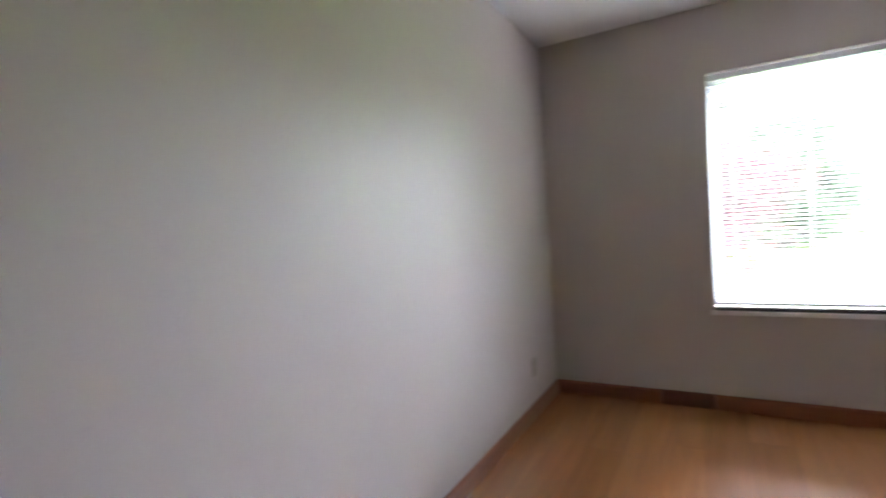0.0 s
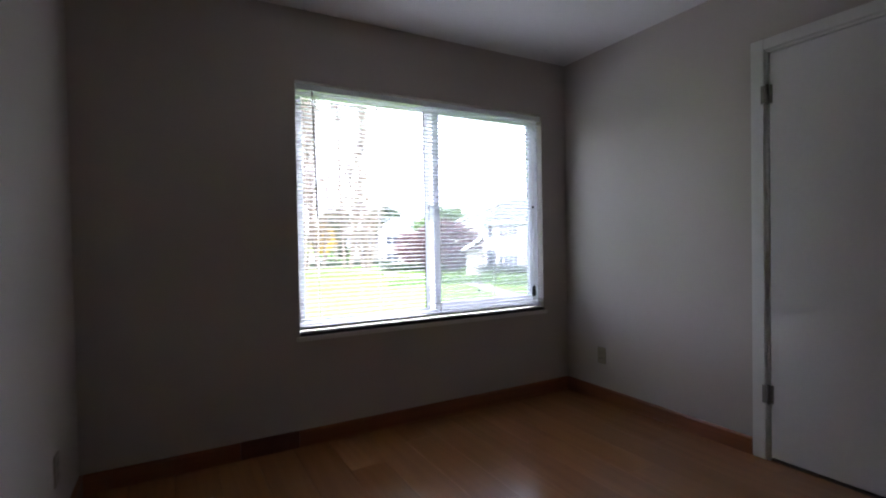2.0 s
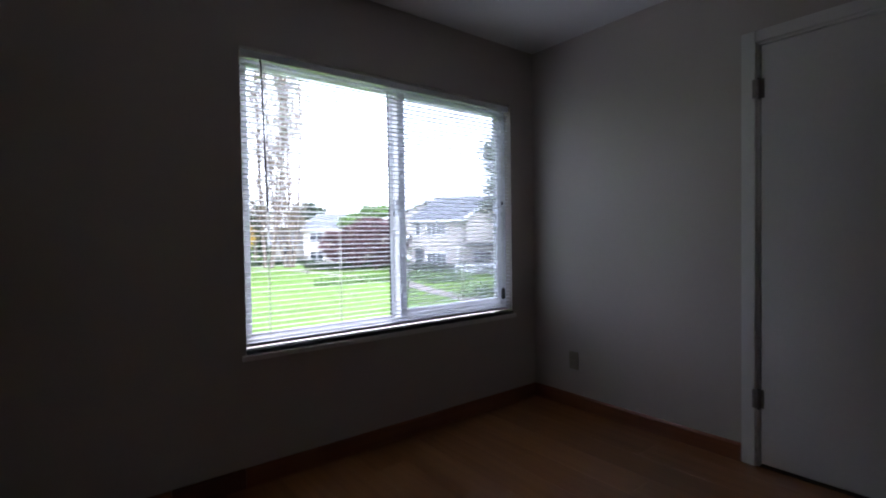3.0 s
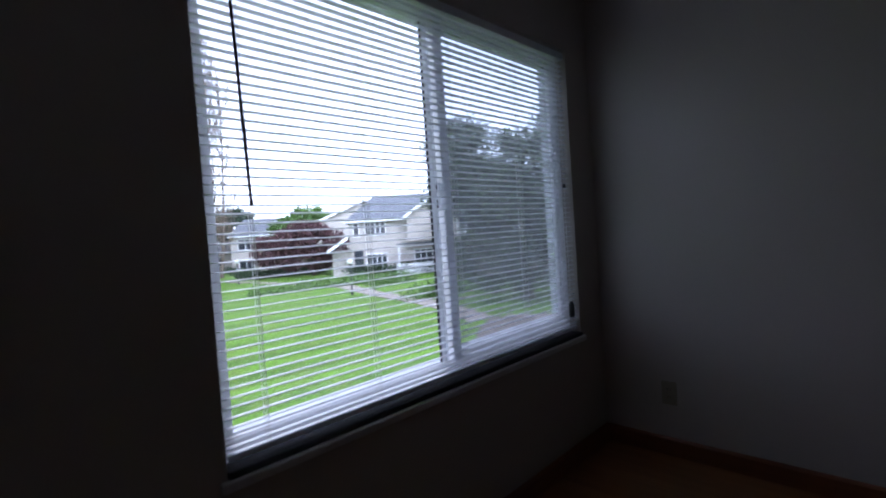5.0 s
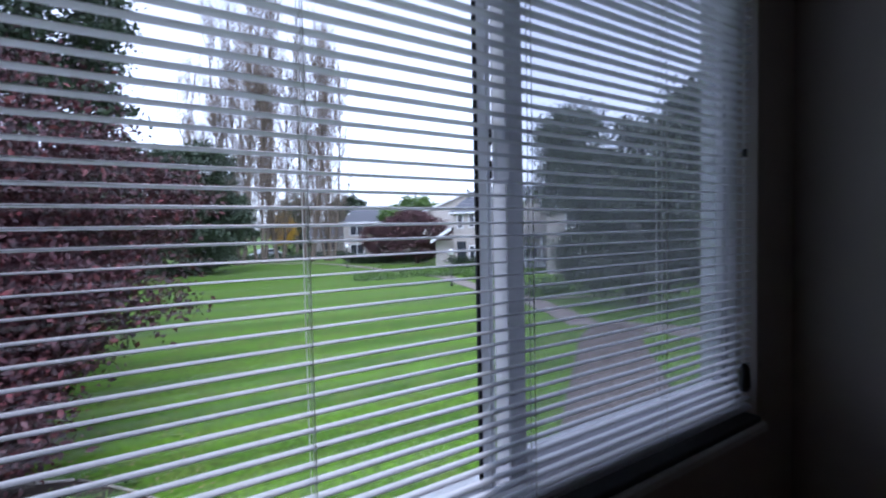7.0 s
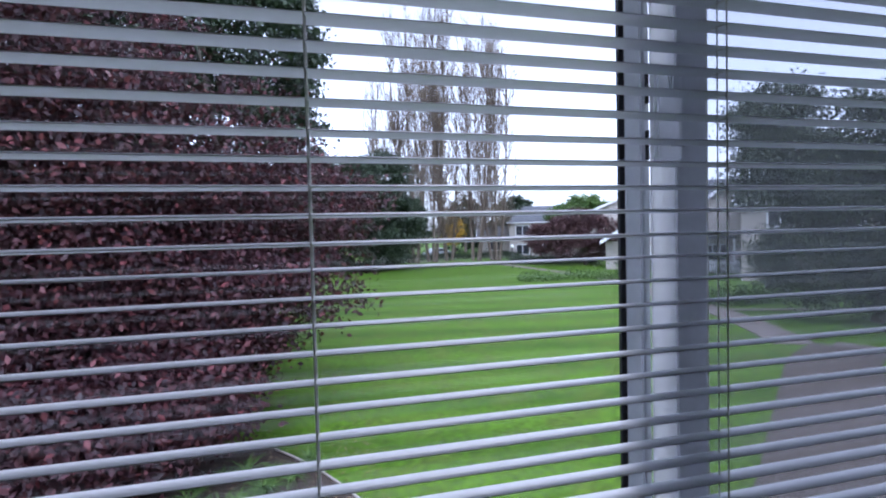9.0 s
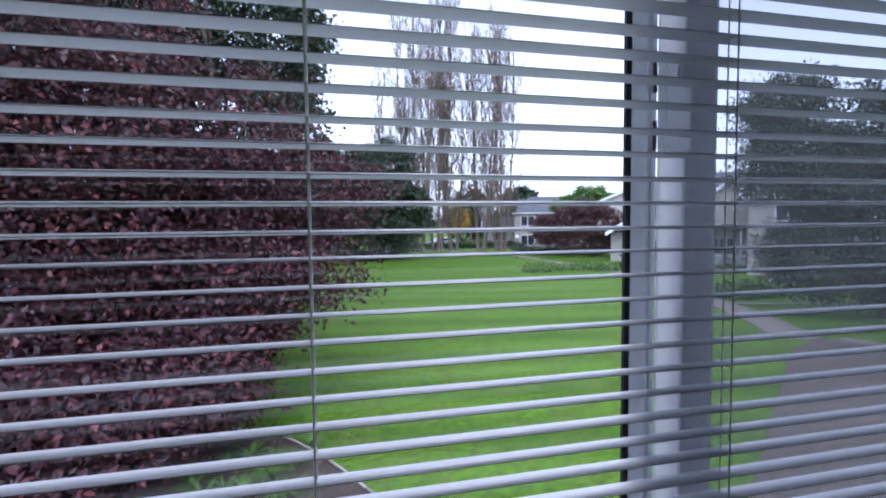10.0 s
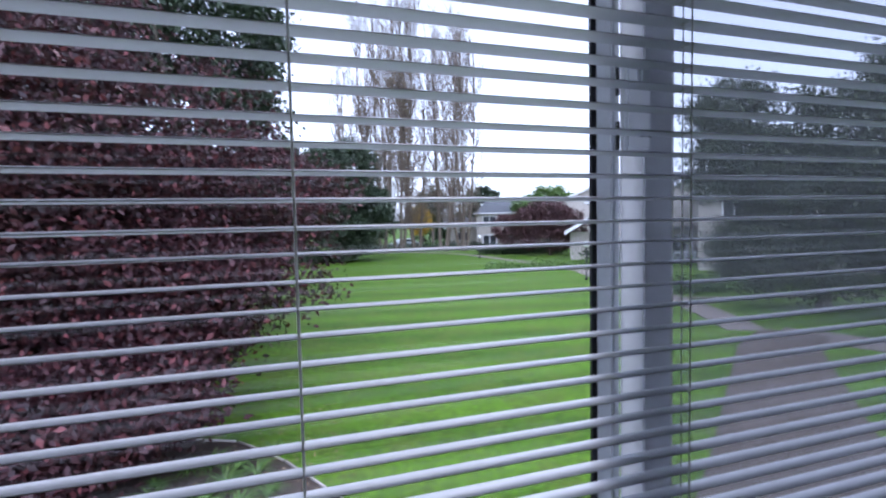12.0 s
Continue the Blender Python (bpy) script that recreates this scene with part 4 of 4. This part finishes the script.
# projecting gable over the porch
g = bmesh.new()
v = [g.verts.new((x, y, z)) for y in (-0.9, -0.02) for x, z in ((6.0, 2.8), (10.2, 2.8), (10.2, 5.0), (8.1, 6.4), (6.0, 5.0))]
g.faces.new(v[:5])
g.faces.new(v[5:][::-1])
for i in range(5):
    g.faces.new((v[i], v[(i + 1) % 5], v[5 + (i + 1) % 5], v[5 + i]))
part("bay", g, STUCCO, hs)
for x0, x1 in ((5.7, 8.1), (10.5, 8.1)):
    q = bmesh.new()
    e = [q.verts.new((x, y, z + dz)) for y in (-1.25, 3.6) for x, z, dz in ((x0, 4.84, 0), (x1, 6.5, 0), (x1, 6.5, 0.14), (x0, 4.84, 0.14))]
    q.faces.new(e[:4])
    q.faces.new(e[4:][::-1])
    for i in range(4):
        q.faces.new((e[i], e[(i + 1) % 4], e[4 + (i + 1) % 4], e[4 + i]))
    rb = part("roof", q, SHINGLE, hs)
    q = bmesh.new()
    e = [q.verts.new((x, y, z + dz)) for y in (-1.32, -1.252) for x, z, dz in ((x0, 4.84, -0.12), (x1, 6.5, -0.12), (x1, 6.5, 0.18), (x0, 4.84, 0.18))]
    q.faces.new(e[:4])
    q.faces.new(e[4:][::-1])
    for i in range(4):
        q.faces.new((e[i], e[(i + 1) % 4], e[4 + (i + 1) % 4], e[4 + i]))
    part("rake_board", q, HTRIM, rb)
part("porch_roof", boxes((5.0, 8.6, -1.5, -0.92, 2.55, 2.69)), SHINGLE, hs)
for x in (5.1, 8.4):
    part("porch_post", boxes((x, x + 0.12, -1.45, -1.33, 0, 2.55)), HTRIM, hs)
fence = thing("fence", "white wooden picket fence before the house porch", "fence", at=hs.matrix_world.copy())
for i in range(28):
    part("picket", boxes((4.9 + i * 0.14, 4.98 + i * 0.14, -1.9, -1.87, 0.05, 0.95)), HTRIM, fence)
for z in (0.25, 0.75):
    part("rail", boxes((4.85, 8.9, -1.868, -1.83, z, z + 0.08)), HTRIM, fence)
h5 = thing("apartment_building", "grey-roofed beige house with a white-edged gable behind the plum tree", "house", "houses round the lawn", pose(34.0, 47.0, GZ, 0, 0, 52))
gable_walls(h5, 0, 9, -6.2, 6.2, 5.6, 2.6)
gable_roof(h5, 0, 9, -6.2, 6.2, 5.6, 2.6)
part("chimney_pipe", tube(bmesh.new(), [(4, 0.6, 7.6), (4, 0.6, 8.9)], 0.08, 8), POSTM, h5)

h2 = thing("apartment_building", "far two-storey beige house with a grey roof", "house", "houses round the lawn", pose(22.6, 60.2, GZ, 0, 0, -20))
gable_walls(h2, 0, 9, 0, 8, 4.75, 2.2, 2.5)
gable_roof(h2, 0, 9, 0, 8, 4.75, 2.2, 0.4, 2.5)
for z in (1.0, 3.55):
    house_window(h2, 1.7, z, 1.7, 1.25, 2)
    house_window(h2, 4.3, z, 1.3, 1.25, 2)
    house_window(h2, 7.2, z, 1.4, 1.1, 2)
h3 = thing("apartment_building", "low far grey wing of a house with a pitched roof", "house", "houses round the lawn", pose(19.6, 64.0, GZ, 0, 0, -20))
gable_walls(h3, 0, 4.4, 0, 5, 2.8, 1.4)
gable_roof(h3, 0, 4.4, 0, 5, 2.8, 1.4)
house_window(h3, 2.2, 1.5, 1.6, 1.1, 3)
h4 = thing("apartment_building", "beige house behind the grey-green trees", "house", "houses round the lawn", pose(23.6, 24.2, GZ, 0, 0, -50))
gable_walls(h4, 0, 15, 0, 7, 4.9, 1.8)
gable_roof(h4, 0, 15, 0, 7, 4.9, 1.8)
for x in (2.0, 5.2, 9.0, 12.6):
    for z in (1.5, 4.0):
        house_window(h4, x, z, 1.2, 1.3, 2)


def car(m, label):
    t = thing("car", label, "car", at=m)
    bm = bmesh.new()
    prof = [(-2.1, 0.35), (-2.15, 0.75), (-1.5, 0.9), (-0.9, 1.38), (0.7, 1.4), (1.4, 0.95), (2.1, 0.8), (2.15, 0.35)]
    a = [bm.verts.new((x, -0.82 if z < 1 else -0.66, z)) for x, z in prof]
    b = [bm.verts.new((x, 0.82 if z < 1 else 0.66, z)) for x, z in prof]
    for i in range(8):
        bm.faces.new((a[i], a[(i + 1) % 8], b[(i + 1) % 8], b[i]))
    bm.faces.new(a)
    bm.faces.new(b[::-1])
    part("body", bm, CARP, t)
    for s in (-1, 1):
        part("side_window", boxes((-0.9, 0.75, s * 0.765 - 0.02, s * 0.765 + 0.02, 0.98, 1.28)), HGLASS, t)
        for x in (-1.35, 1.35):
            part("wheel", tube(bmesh.new(), [(x, s * 0.68, 0.32), (x, s * 0.86, 0.32)], 0.32, 14), TYRE, t)


car(pose(13.6, 64, GZ, 0, 0, 15), "pale grey car parked beyond the far hedge")
